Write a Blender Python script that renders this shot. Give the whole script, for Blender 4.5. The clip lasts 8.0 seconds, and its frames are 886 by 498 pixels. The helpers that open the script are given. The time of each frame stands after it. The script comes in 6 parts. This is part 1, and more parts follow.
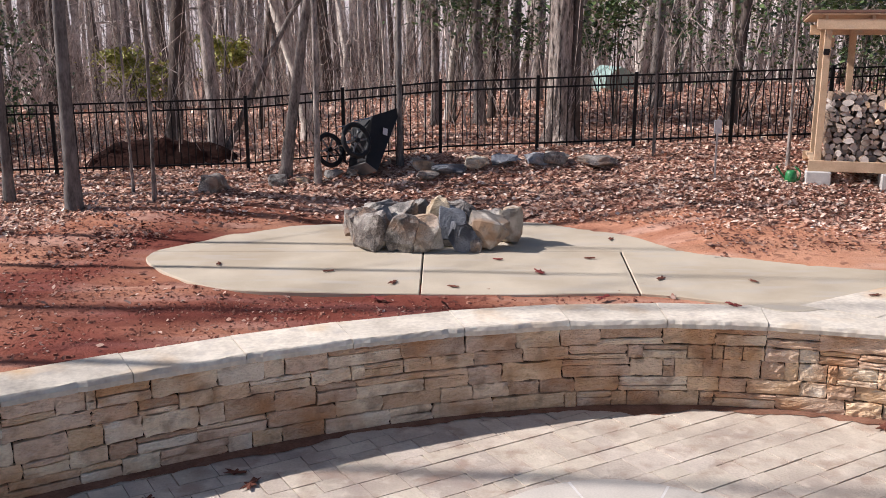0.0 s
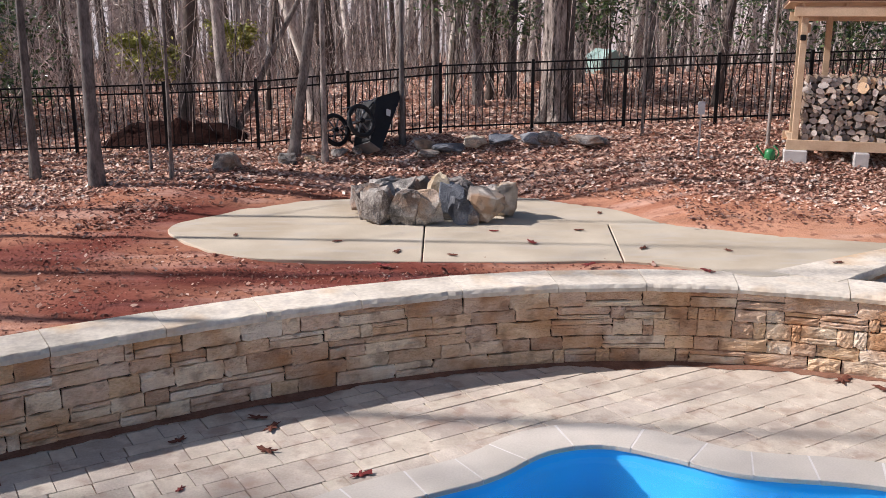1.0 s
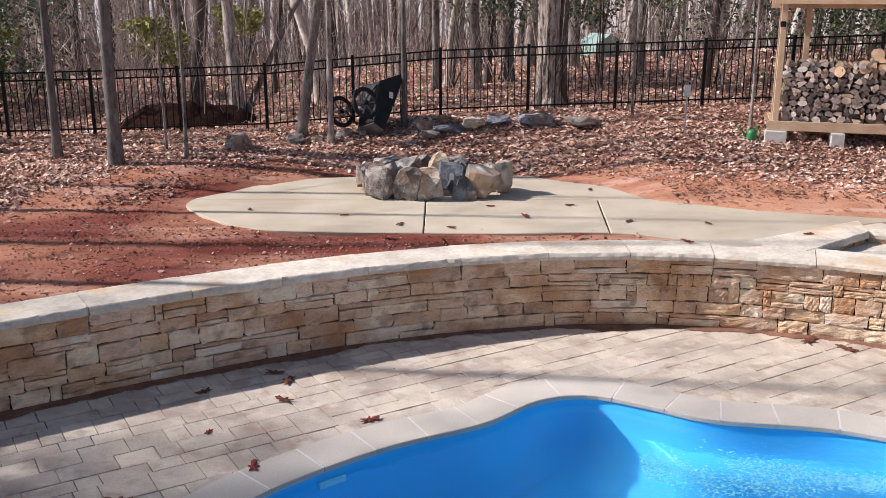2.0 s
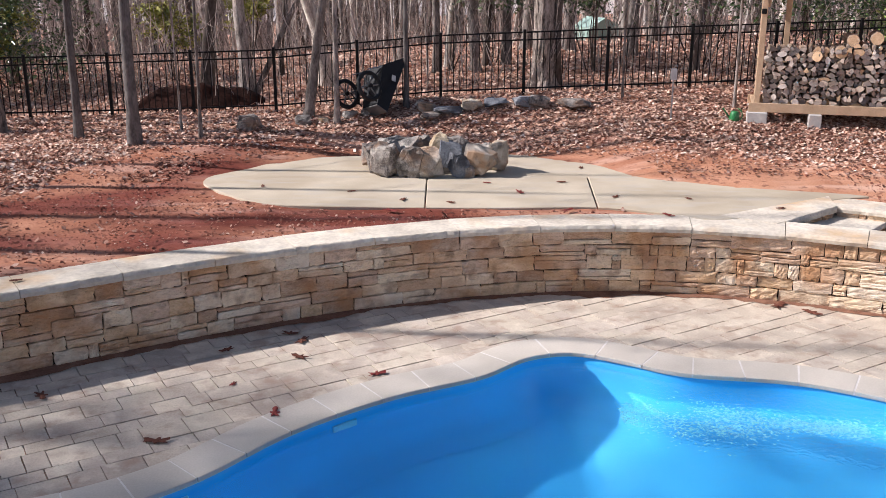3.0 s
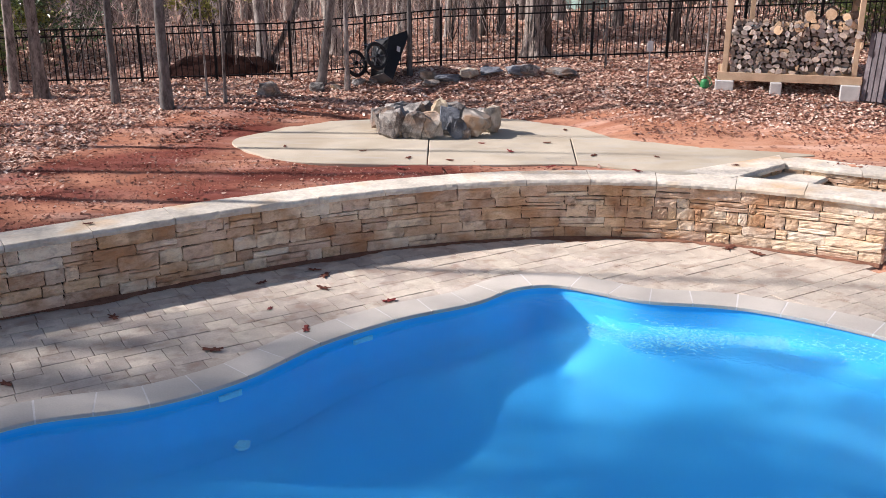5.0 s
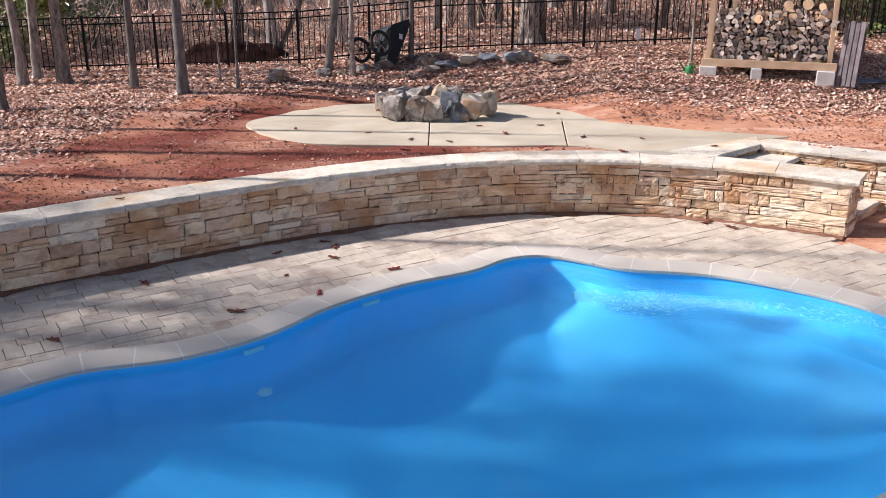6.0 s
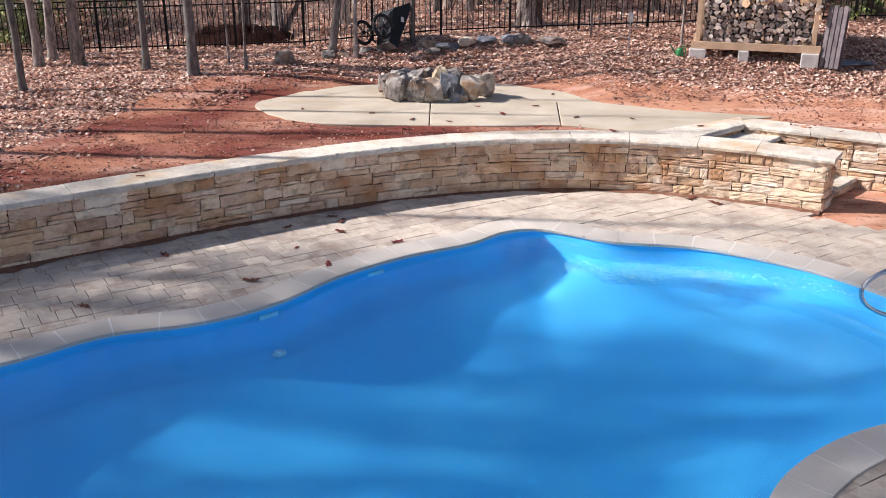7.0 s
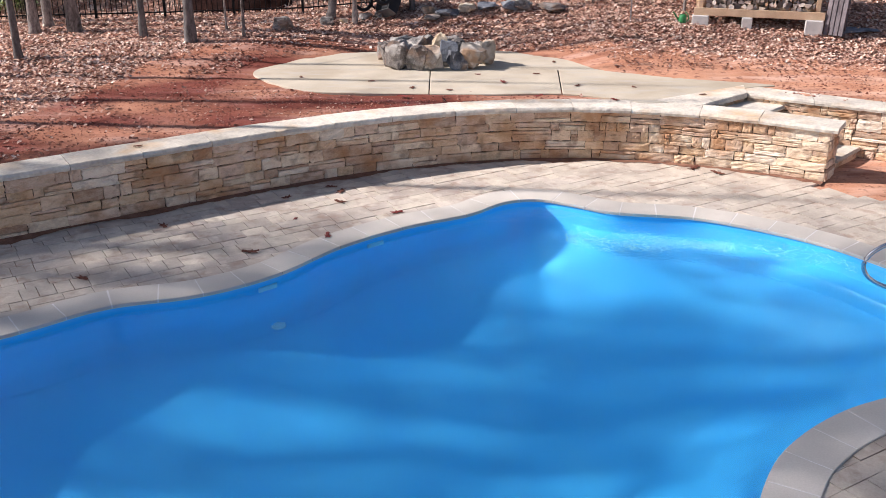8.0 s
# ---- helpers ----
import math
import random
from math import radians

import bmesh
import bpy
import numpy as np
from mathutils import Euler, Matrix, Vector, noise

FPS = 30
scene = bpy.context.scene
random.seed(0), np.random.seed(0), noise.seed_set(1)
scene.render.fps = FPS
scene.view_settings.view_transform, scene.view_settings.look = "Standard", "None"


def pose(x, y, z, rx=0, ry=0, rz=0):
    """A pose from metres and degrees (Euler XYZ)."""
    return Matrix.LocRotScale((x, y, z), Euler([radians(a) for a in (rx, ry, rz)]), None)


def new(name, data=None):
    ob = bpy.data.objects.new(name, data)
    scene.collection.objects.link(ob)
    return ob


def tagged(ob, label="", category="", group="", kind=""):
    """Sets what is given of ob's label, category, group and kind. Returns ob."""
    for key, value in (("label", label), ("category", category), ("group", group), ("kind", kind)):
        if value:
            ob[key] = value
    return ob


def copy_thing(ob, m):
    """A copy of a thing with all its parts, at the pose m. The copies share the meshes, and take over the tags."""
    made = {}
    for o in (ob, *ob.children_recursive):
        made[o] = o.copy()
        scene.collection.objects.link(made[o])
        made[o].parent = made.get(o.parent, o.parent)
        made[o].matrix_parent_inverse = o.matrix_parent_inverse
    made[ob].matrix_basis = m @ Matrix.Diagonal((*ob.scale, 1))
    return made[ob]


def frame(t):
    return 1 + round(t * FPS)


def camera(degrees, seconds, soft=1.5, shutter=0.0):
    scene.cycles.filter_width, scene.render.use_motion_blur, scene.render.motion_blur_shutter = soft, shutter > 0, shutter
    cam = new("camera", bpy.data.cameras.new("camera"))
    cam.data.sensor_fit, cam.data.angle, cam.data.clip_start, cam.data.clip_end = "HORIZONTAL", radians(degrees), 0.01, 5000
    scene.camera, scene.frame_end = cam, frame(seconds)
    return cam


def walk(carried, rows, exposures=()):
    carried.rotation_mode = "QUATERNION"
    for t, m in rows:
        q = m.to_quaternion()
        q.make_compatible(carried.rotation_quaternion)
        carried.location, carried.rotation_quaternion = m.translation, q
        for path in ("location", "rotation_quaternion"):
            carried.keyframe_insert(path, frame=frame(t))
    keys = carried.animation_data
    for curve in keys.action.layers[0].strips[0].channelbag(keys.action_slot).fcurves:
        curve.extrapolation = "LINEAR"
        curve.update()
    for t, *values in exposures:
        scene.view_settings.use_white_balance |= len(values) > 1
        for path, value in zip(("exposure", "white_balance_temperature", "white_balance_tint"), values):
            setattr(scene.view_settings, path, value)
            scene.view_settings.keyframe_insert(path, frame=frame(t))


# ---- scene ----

# ---------------------------------------------------------------- camera
cam = camera(49.5, 8.0, soft=0.5)
# seconds, distance ahead, height above the patio, pitch
PATH = (
    (0.0, 2.735, 3.366, -13.40), (0.5, 2.328, 3.405, -13.92), (1.0, 1.891, 3.455, -14.49), (1.5, 1.507, 3.498, -15.00),
    (2.0, 1.072, 3.540, -15.48), (2.4, 0.735, 3.588, -15.88), (3.0, 0.193, 3.699, -16.67), (3.5, -0.196, 3.781, -17.22),
    (4.0, -0.642, 3.869, -17.82), (4.5, -1.079, 3.952, -18.29), (5.0, -1.615, 4.056, -18.81), (5.4, -2.025, 4.133, -19.14),
    (6.0, -2.685, 4.279, -19.79), (6.5, -3.191, 4.394, -20.27), (7.0, -3.477, 4.510, -21.11), (7.5, -3.421, 4.539, -22.10),
    (8.0, -3.386, 4.553, -23.18),
)
walk(cam, [(t, pose(0, y, z, 90 + p, 0, 0)) for t, y, z, p in PATH], exposures=((0.0, 0.32, 5900, 16), (4.5, 0.50, 5900, 16), (8.0, 0.58, 5900, 16)))

# ---------------------------------------------------------------- light
SUN_TO = Vector((-1.0, 0.06, 0.74)).normalized()
world = bpy.data.worlds.new("sky")
scene.world = world
world.use_nodes = True
wn = world.node_tree
sky = wn.nodes.new("ShaderNodeTexSky")
sky.sky_type = "NISHITA"
sky.sun_disc = False
sky.sun_elevation = math.asin(SUN_TO.z)
sky.sun_rotation = math.atan2(SUN_TO.x, SUN_TO.y)
sky.air_density, sky.dust_density, sky.ozone_density = 1.1, 2.2, 1.0
wn.links.new(sky.outputs[0], wn.nodes["Background"].inputs[0])
wn.nodes["Background"].inputs[1].default_value = 0.066
sun = new("sun", bpy.data.lights.new("sun", "SUN"))
sun.data.energy, sun.data.angle, sun.data.color = 5.0, radians(0.8), (1.0, 0.91, 0.80)
sun.matrix_world = Matrix.Translation((-20, 5, 20)) @ (-SUN_TO).to_track_quat("-Z", "Y").to_matrix().to_4x4()


# ---------------------------------------------------------------- materials
def material(name, low, high, rough=0.8, scale=3.0, fine=60.0, bump=0.3, metal=0.0, per_piece=0.0, spread=(0.3, 0.7), dist=0.01, spec=0.5, stretch=(1, 1, 1)):
    """Two colours mixed by a coarse and a fine noise, with relief; per_piece varies the brightness from object to object."""
    m = bpy.data.materials.new(name)
    m.use_nodes = True
    nt = m.node_tree
    bsdf = nt.nodes["Principled BSDF"]
    bsdf.inputs["Roughness"].default_value = rough
    bsdf.inputs["Metallic"].default_value = metal
    bsdf.inputs["Specular IOR Level"].default_value = spec if rough < 0.85 else 0.12
    tc = nt.nodes.new("ShaderNodeNewGeometry")
    n1, n2 = nt.nodes.new("ShaderNodeTexNoise"), nt.nodes.new("ShaderNodeTexNoise")
    n1.inputs["Scale"].default_value, n1.inputs["Detail"].default_value = scale, 6
    n2.inputs["Scale"].default_value, n2.inputs["Detail"].default_value = fine, 5
    sized = nt.nodes.new("ShaderNodeVectorMath")
    sized.operation = "MULTIPLY"
    sized.inputs[1].default_value = stretch
    nt.links.new(tc.outputs["Position"], sized.inputs[0])
    for n in (n1, n2):
        nt.links.new(sized.outputs[0], n.inputs["Vector"])
    add = nt.nodes.new("ShaderNodeMix")
    add.inputs[0].default_value = 0.4
    nt.links.new(n1.outputs[0], add.inputs[2])
    nt.links.new(n2.outputs[0], add.inputs[3])
    rng = nt.nodes.new("ShaderNodeMapRange")
    rng.inputs[1].default_value, rng.inputs[2].default_value = spread
    nt.links.new(add.outputs[0], rng.inputs[0])
    mix = nt.nodes.new("ShaderNodeMix")
    mix.data_type = "RGBA"
    mix.inputs[6].default_value, mix.inputs[7].default_value = (*low, 1), (*high, 1)
    nt.links.new(rng.outputs[0], mix.inputs[0])
    out = mix.outputs[2]
    if per_piece:
        info = nt.nodes.new("ShaderNodeObjectInfo")
        r2 = nt.nodes.new("ShaderNodeMapRange")
        r2.inputs[3].default_value, r2.inputs[4].default_value = 1 - per_piece, 1 + per_piece
        nt.links.new(info.outputs["Random"], r2.inputs[0])
        hsv = nt.nodes.new("ShaderNodeHueSaturation")
        nt.links.new(r2.outputs[0], hsv.inputs["Value"])
        nt.links.new(out, hsv.inputs["Color"])
        out = hsv.outputs[0]
    nt.links.new(out, bsdf.inputs["Base Color"])
    if bump:
        b = nt.nodes.new("ShaderNodeBump")
        b.inputs["Strength"].default_value, b.inputs["Distance"].default_value = bump, dist
        nt.links.new(add.outputs[0], b.inputs["Height"])
        nt.links.new(b.outputs[0], bsdf.inputs["Normal"])
    return m


M_CLAY = material("red_clay", (0.38, 0.155, 0.085), (0.64, 0.345, 0.215), 0.95, 1.6, 40, 1.0, dist=0.035)


def with_litter(m):
    """Where the ground's litter mask is set, brown decayed leaves cover the clay."""
    nt = m.node_tree
    bsdf = nt.nodes["Principled BSDF"]
    src = bsdf.inputs["Base Color"].links[0].from_socket
    att = nt.nodes.new("ShaderNodeAttribute")
    att.attribute_name = "litter"
    geo = nt.nodes.new("ShaderNodeNewGeometry")
    vor = nt.nodes.new("ShaderNodeTexVoronoi")
    vor.inputs["Scale"].default_value = 14
    nt.links.new(geo.outputs["Position"], vor.inputs["Vector"])
    ramp = nt.nodes.new("ShaderNodeValToRGB")
    cols = ((0.0, (0.09, 0.042, 0.03)), (0.35, (0.26, 0.135, 0.095)), (0.65, (0.45, 0.27, 0.19)), (0.88, (0.66, 0.48, 0.37)))
    while len(ramp.color_ramp.elements) < len(cols):
        ramp.color_ramp.elements.new(0.5)
    for e, (p, c) in zip(ramp.color_ramp.elements, cols):
        e.position, e.color = p, (*c, 1)
    nt.links.new(vor.outputs["Color"], ramp.inputs[0])
    ns = nt.nodes.new("ShaderNodeTexNoise")
    ns.inputs["Scale"].default_value, ns.inputs["Detail"].default_value = 2.2, 8
    nt.links.new(geo.outputs["Position"], ns.inputs["Vector"])
    ad = nt.nodes.new("ShaderNodeMath")
    ad.operation = "ADD"
    nt.links.new(att.outputs["Fac"], ad.inputs[0])
    nt.links.new(ns.outputs[0], ad.inputs[1])
    mr = nt.nodes.new("ShaderNodeMapRange")
    mr.inputs[1].default_value, mr.inputs[2].default_value = 0.92, 1.08
    nt.links.new(ad.outputs[0], mr.inputs[0])
    mix = nt.nodes.new("ShaderNodeMix")
    mix.data_type = "RGBA"
    nt.links.new(mr.outputs[0], mix.inputs[0])
    nt.links.new(src, mix.inputs[6])
    nt.links.new(ramp.outputs[0], mix.inputs[7])
    nt.links.new(mix.outputs[2], bsdf.inputs["Base Color"])


with_litter(M_CLAY)


def with_damp_shade(m):
    """Freshly graded, moist clay is a deeper maroon; broad bands paint tree shade."""
    nt = m.node_tree
    bsdf = nt.nodes["Principled BSDF"]
    src = bsdf.inputs["Base Color"].links[0].from_socket
    att = nt.nodes.new("ShaderNodeAttribute")
    att.attribute_name = "damp_shade"
    mix = nt.nodes.new("ShaderNodeMix")
    mix.data_type, mix.blend_type = "RGBA", "MULTIPLY"
    mix.inputs[7].default_value = (0.37, 0.215, 0.24, 1)
    nt.links.new(att.outputs["Fac"], mix.inputs[0])
    nt.links.new(src, mix.inputs[6])
    nt.links.new(mix.outputs[2], bsdf.inputs["Base Color"])


M_CONCRETE = material("broom_concrete", (0.44, 0.375, 0.28), (0.62, 0.54, 0.415), 0.85, 1.4, 90, 0.15)
M_STONE = material("split_stone", (0.42, 0.255, 0.145), (0.92, 0.77, 0.58), 0.9, 6.0, 38, 1.0, per_piece=0.2, spread=(0.36, 0.56), dist=0.05, stretch=(1, 1, 2.2))
M_CAP = material("cap_stone", (0.46, 0.40, 0.325), (0.75, 0.68, 0.565), 0.85, 3.5, 22, 0.5, per_piece=0.10, spread=(0.30, 0.62), dist=0.02)
M_MORTAR = material("wall_core", (0.03, 0.02, 0.013), (0.09, 0.06, 0.04), 0.95, 6, 60, 0.5)
M_PAVER = material("paver_stone", (0.43, 0.36, 0.285), (0.72, 0.63, 0.51), 0.85, 3.0, 45, 0.8, per_piece=0.16, spread=(0.36, 0.64), dist=0.02)
M_COPING = material("coping_stone", (0.50, 0.45, 0.38), (0.66, 0.60, 0.52), 0.8, 2.0, 60, 0.2, per_piece=0.05)
M_SHELL = material("blue_gelcoat", (0.10, 0.56, 0.98), (0.12, 0.59, 0.985), 0.35, 1.0, 30, 0.0)
M_ROCK = material("field_rock", (0.17, 0.15, 0.13), (0.46, 0.41, 0.35), 0.9, 4, 40, 0.9, per_piece=0.25, dist=0.02)
M_FENCE = material("black_aluminium", (0.006, 0.006, 0.007), (0.011, 0.011, 0.012), 0.5, 5, 50, 0.0, spec=0.2)
M_BARK = material("bark", (0.085, 0.072, 0.064), (0.42, 0.365, 0.33), 0.95, 16, 70, 0.5, per_piece=0.3, spread=(0.36, 0.64), dist=0.012, stretch=(1, 1, 0.3))
M_LUMBER = material("pine_lumber", (0.46, 0.31, 0.19), (0.68, 0.50, 0.33), 0.75, 5, 60, 0.2, per_piece=0.1)
M_BARROW = material("black_plastic", (0.010, 0.011, 0.013), (0.020, 0.021, 0.024), 0.6, 4, 40, 0.1, spec=0.25)


def palette(m, colours, keep=0.55):
    """Let a material's pieces take one of several tones each, mixed into its own grain."""
    nt = m.node_tree
    bsdf = nt.nodes["Principled BSDF"]
    link = bsdf.inputs["Base Color"].links[0]
    src = link.from_socket
    info = nt.nodes.new("ShaderNodeObjectInfo")
    ramp = nt.nodes.new("ShaderNodeValToRGB")
    ramp.color_ramp.interpolation = "CONSTANT"
    els = ramp.color_ramp.elements
    while len(els) < len(colours):
        els.new(0.5)
    for i, c in enumerate(colours):
        els[i].position, els[i].color = i / len(colours), (*c, 1)
    wn_ = nt.nodes.new("ShaderNodeTexWhiteNoise")
    wn_.noise_dimensions = "1D"
    nt.links.new(info.outputs["Random"], wn_.inputs["W"])
    nt.links.new(wn_.outputs["Value"], ramp.inputs[0])
    mix = nt.nodes.new("ShaderNodeMix")
    mix.data_type = "RGBA"
    mix.inputs[0].default_value = keep
    nt.links.new(src, mix.inputs[6])
    nt.links.new(ramp.outputs[0], mix.inputs[7])
    nt.links.new(mix.outputs[2], bsdf.inputs["Base Color"])
    return m


palette(M_STONE, ((0.96, 0.80, 0.58), (0.78, 0.52, 0.32), (0.92, 0.71, 0.50), (0.50, 0.30, 0.19), (0.78, 0.56, 0.41), (0.97, 0.85, 0.68), (0.84, 0.58, 0.34), (0.60, 0.40, 0.28)), 0.66)
palette(M_PAVER, ((0.66, 0.57, 0.46), (0.53, 0.45, 0.38), (0.72, 0.63, 0.50), (0.58, 0.50, 0.43)), 0.45)
palette(M_ROCK, ((0.30, 0.28, 0.26), (0.42, 0.38, 0.33), (0.36, 0.31, 0.26), (0.25, 0.23, 0.22), (0.46, 0.40, 0.31)), 0.5)


def stained(m, colour, scale, lo, hi, amount, stretch=(1, 1, 1)):
    """Irregular blotches of another colour."""
    nt = m.node_tree
    bsdf = nt.nodes["Principled BSDF"]
    src = bsdf.inputs["Base Color"].links[0].from_socket
    geo = nt.nodes.new("ShaderNodeNewGeometry")
    ns = nt.nodes.new("ShaderNodeTexNoise")
    ns.inputs["Scale"].default_value, ns.inputs["Detail"].default_value = scale, 7
    sized = nt.nodes.new("ShaderNodeVectorMath")
    sized.operation = "MULTIPLY"
    sized.inputs[1].default_value = stretch
    nt.links.new(geo.outputs["Position"], sized.inputs[0])
    nt.links.new(sized.outputs[0], ns.inputs["Vector"])
    mr = nt.nodes.new("ShaderNodeMapRange")
    mr.inputs[1].default_value, mr.inputs[2].default_value, mr.inputs[4].default_value = lo, hi, amount
    nt.links.new(ns.outputs[0], mr.inputs[0])
    mix = nt.nodes.new("ShaderNodeMix")
    mix.data_type = "RGBA"
    mix.inputs[7].default_value = (*colour, 1)
    nt.links.new(mr.outputs[0], mix.inputs[0])
    nt.links.new(src, mix.inputs[6])
    nt.links.new(mix.outputs[2], bsdf.inputs["Base Color"])
    return m


stained(M_STONE, (0.74, 0.52, 0.30), 2.6, 0.53, 0.66, 0.4)
stained(M_STONE, (0.52, 0.25, 0.10), 1.9, 0.48, 0.66, 0.7)
stained(M_STONE, (0.30, 0.17, 0.10), 6.0, 0.53, 0.68, 0.6)
stained(M_CAP, (0.58, 0.36, 0.16), 1.3, 0.54, 0.70, 0.65)
stained(M_CAP, (0.40, 0.36, 0.34), 6.0, 0.55, 0.75, 0.5)
stained(M_CONCRETE, (0.42, 0.345, 0.25), 1.1, 0.47, 0.66, 0.75)
# grey streaks along x paint soft branch shadows into the slab's colour
stained(M_CONCRETE, (0.50, 0.46, 0.40), 3.5, 0.52, 0.66, 0.5, (0.4, 1.6, 1))
stained(M_CLAY, (0.22, 0.08, 0.055), 1.1, 0.53, 0.66, 0.55, (0.5, 2.2, 1))
stained(M_CLAY, (0.74, 0.50, 0.38), 1.6, 0.50, 0.68, 0.6, (0.45, 2.0, 1))
stained(M_CLAY, (0.16, 0.06, 0.045), 9.0, 0.57, 0.66, 0.6)
with_damp_shade(M_CLAY)
stained(M_PAVER, (0.30, 0.235, 0.20), 1.0, 0.48, 0.68, 0.7)
stained(M_PAVER, (0.33, 0.22, 0.16), 4.5, 0.52, 0.68, 0.55)
stained(M_PAVER, (0.72, 0.64, 0.53), 6.0, 0.56, 0.70, 0.5)
M_GROUT = material("white_grout", (0.66, 0.62, 0.57), (0.78, 0.74, 0.70), 0.9, 8, 60, 0.2)
M_STEEL = material("polished_steel", (0.55, 0.55, 0.56), (0.65, 0.65, 0.66), 0.18, 3, 30, 0.0, metal=1.0)
M_JOINT = material("joint_filler", (0.03, 0.026, 0.022), (0.06, 0.05, 0.04), 0.95, 8, 60, 0.2)

# water: clear, rippled, resting on the blue shell
M_WATER = bpy.data.materials.new("pool_water")
M_WATER.use_nodes = True
_n = M_WATER.node_tree
_b = _n.nodes["Principled BSDF"]
_b.inputs["Base Color"].default_value = (0.60, 0.93, 1.0, 1)
_b.inputs["Roughness"].default_value, _b.inputs["IOR"].default_value = 0.0, 1.333
_b.inputs["Transmission Weight"].default_value = 1.0
_w = _n.nodes.new("ShaderNodeTexNoise")
_w.inputs["Scale"].default_value, _w.inputs["Detail"].default_value = 5.0, 4
_bm = _n.nodes.new("ShaderNodeBump")
_bm.inputs["Strength"].default_value, _bm.inputs["Distance"].default_value = 1.0, 0.02
_n.links.new(_n.nodes.new("ShaderNodeNewGeometry").outputs["Position"], _w.inputs["Vector"])
# livelier ripples where the return jet stirs the far corner
_geo = _n.nodes.new("ShaderNodeNewGeometry")
_off = _n.nodes.new("ShaderNodeVectorMath")
_off.operation = "SUBTRACT"
_off.inputs[1].default_value = (3.1, 7.35, -0.10)
_n.links.new(_geo.outputs["Position"], _off.inputs[0])
_squash = _n.nodes.new("ShaderNodeVectorMath")
_squash.operation = "MULTIPLY"
_squash.inputs[1].default_value = (0.55, 1.0, 1.0)
_n.links.new(_off.outputs[0], _squash.inputs[0])
_far = _n.nodes.new("ShaderNodeVectorMath")
_far.operation = "LENGTH"
_n.links.new(_squash.outputs[0], _far.inputs[0])
_near = _n.nodes.new("ShaderNodeMapRange")
_near.inputs[1].default_value, _near.inputs[2].default_value, _near.inputs[3].default_value, _near.inputs[4].default_value = 0.25, 1.35, 0.85, 0.03
_n.links.new(_far.outputs["Value"], _near.inputs[0])
_w2 = _n.nodes.new("ShaderNodeTexNoise")
_w2.inputs["Scale"].default_value, _w2.inputs["Detail"].default_value = 15.0, 3
_n.links.new(_geo.outputs["Position"], _w2.inputs["Vector"])
_sum = _n.nodes.new("ShaderNodeMath")
_sum.operation = "MULTIPLY_ADD"
_n.links.new(_w2.outputs[0], _sum.inputs[0])
_n.links.new(_near.outputs[0], _sum.inputs[1])
_calm = _n.nodes.new("ShaderNodeMath")
_calm.operation = "MULTIPLY"
_calm.inputs[1].default_value = 0.30
_n.links.new(_w.outputs[0], _calm.inputs[0])
_n.links.new(_calm.outputs[0], _sum.inputs[2])
_n.links.new(_sum.outputs[0], _bm.inputs["Height"])
_n.links.new(_bm.outputs[0], _b.inputs["Normal"])


# ---------------------------------------------------------------- mesh helpers
def mesh_of(name, verts, faces, mat, smooth=False):
    me = bpy.data.meshes.new(name)
    me.from_pydata([tuple(v) for v in verts], [], faces)
    me.materials.append(mat)
    if smooth:
        me.polygons.foreach_set("use_smooth", [True] * len(me.polygons))
    me.update()
    return me


def from_bm(name, bm, mat, smooth=False):
    me = bpy.data.meshes.new(name)
    bm.to_mesh(me)
    bm.free()
    me.materials.append(mat)
    if smooth:
        me.polygons.foreach_set("use_smooth", [True] * len(me.polygons))
    return me


def part(name, data, material_of, parent, label=""):
    """One mesh object under a thing or part. data: a bmesh or a mesh."""
    me = from_bm(name, data, material_of) if isinstance(data, bmesh.types.BMesh) else data
    ob = new(name, me)
    ob.parent = parent
    return tagged(ob, label)


def thing(name, label, category, at=(0, 0, 0), rz=0.0, group="", kind=""):
    ob = new(name)
    ob.matrix_world = pose(*at, 0, 0, rz)
    ob.empty_display_size = 0.1
    return tagged(ob, label, category, group, kind)


def box(bm, x0, x1, y0, y1, z0, z1, bevel=0.0, m=None):
    made = bmesh.ops.create_cube(bm, size=1.0)["verts"]
    for v in made:
        v.co = Vector(((x0 + x1) / 2 + v.co.x * (x1 - x0), (y0 + y1) / 2 + v.co.y * (y1 - y0), (z0 + z1) / 2 + v.co.z * (z1 - z0)))
    if bevel:
        edges = list({e for v in made for e in v.link_edges})
        made = bmesh.ops.bevel(bm, geom=edges, offset=bevel, segments=1, affect="EDGES")["verts"]
    if m is not None:
        bmesh.ops.transform(bm, matrix=m, verts=list({v for v in made}))
    return bm


def a_box(x0, x1, y0, y1, z0, z1, bevel=0.0, m=None):
    return box(bmesh.new(), x0, x1, y0, y1, z0, z1, bevel, m)


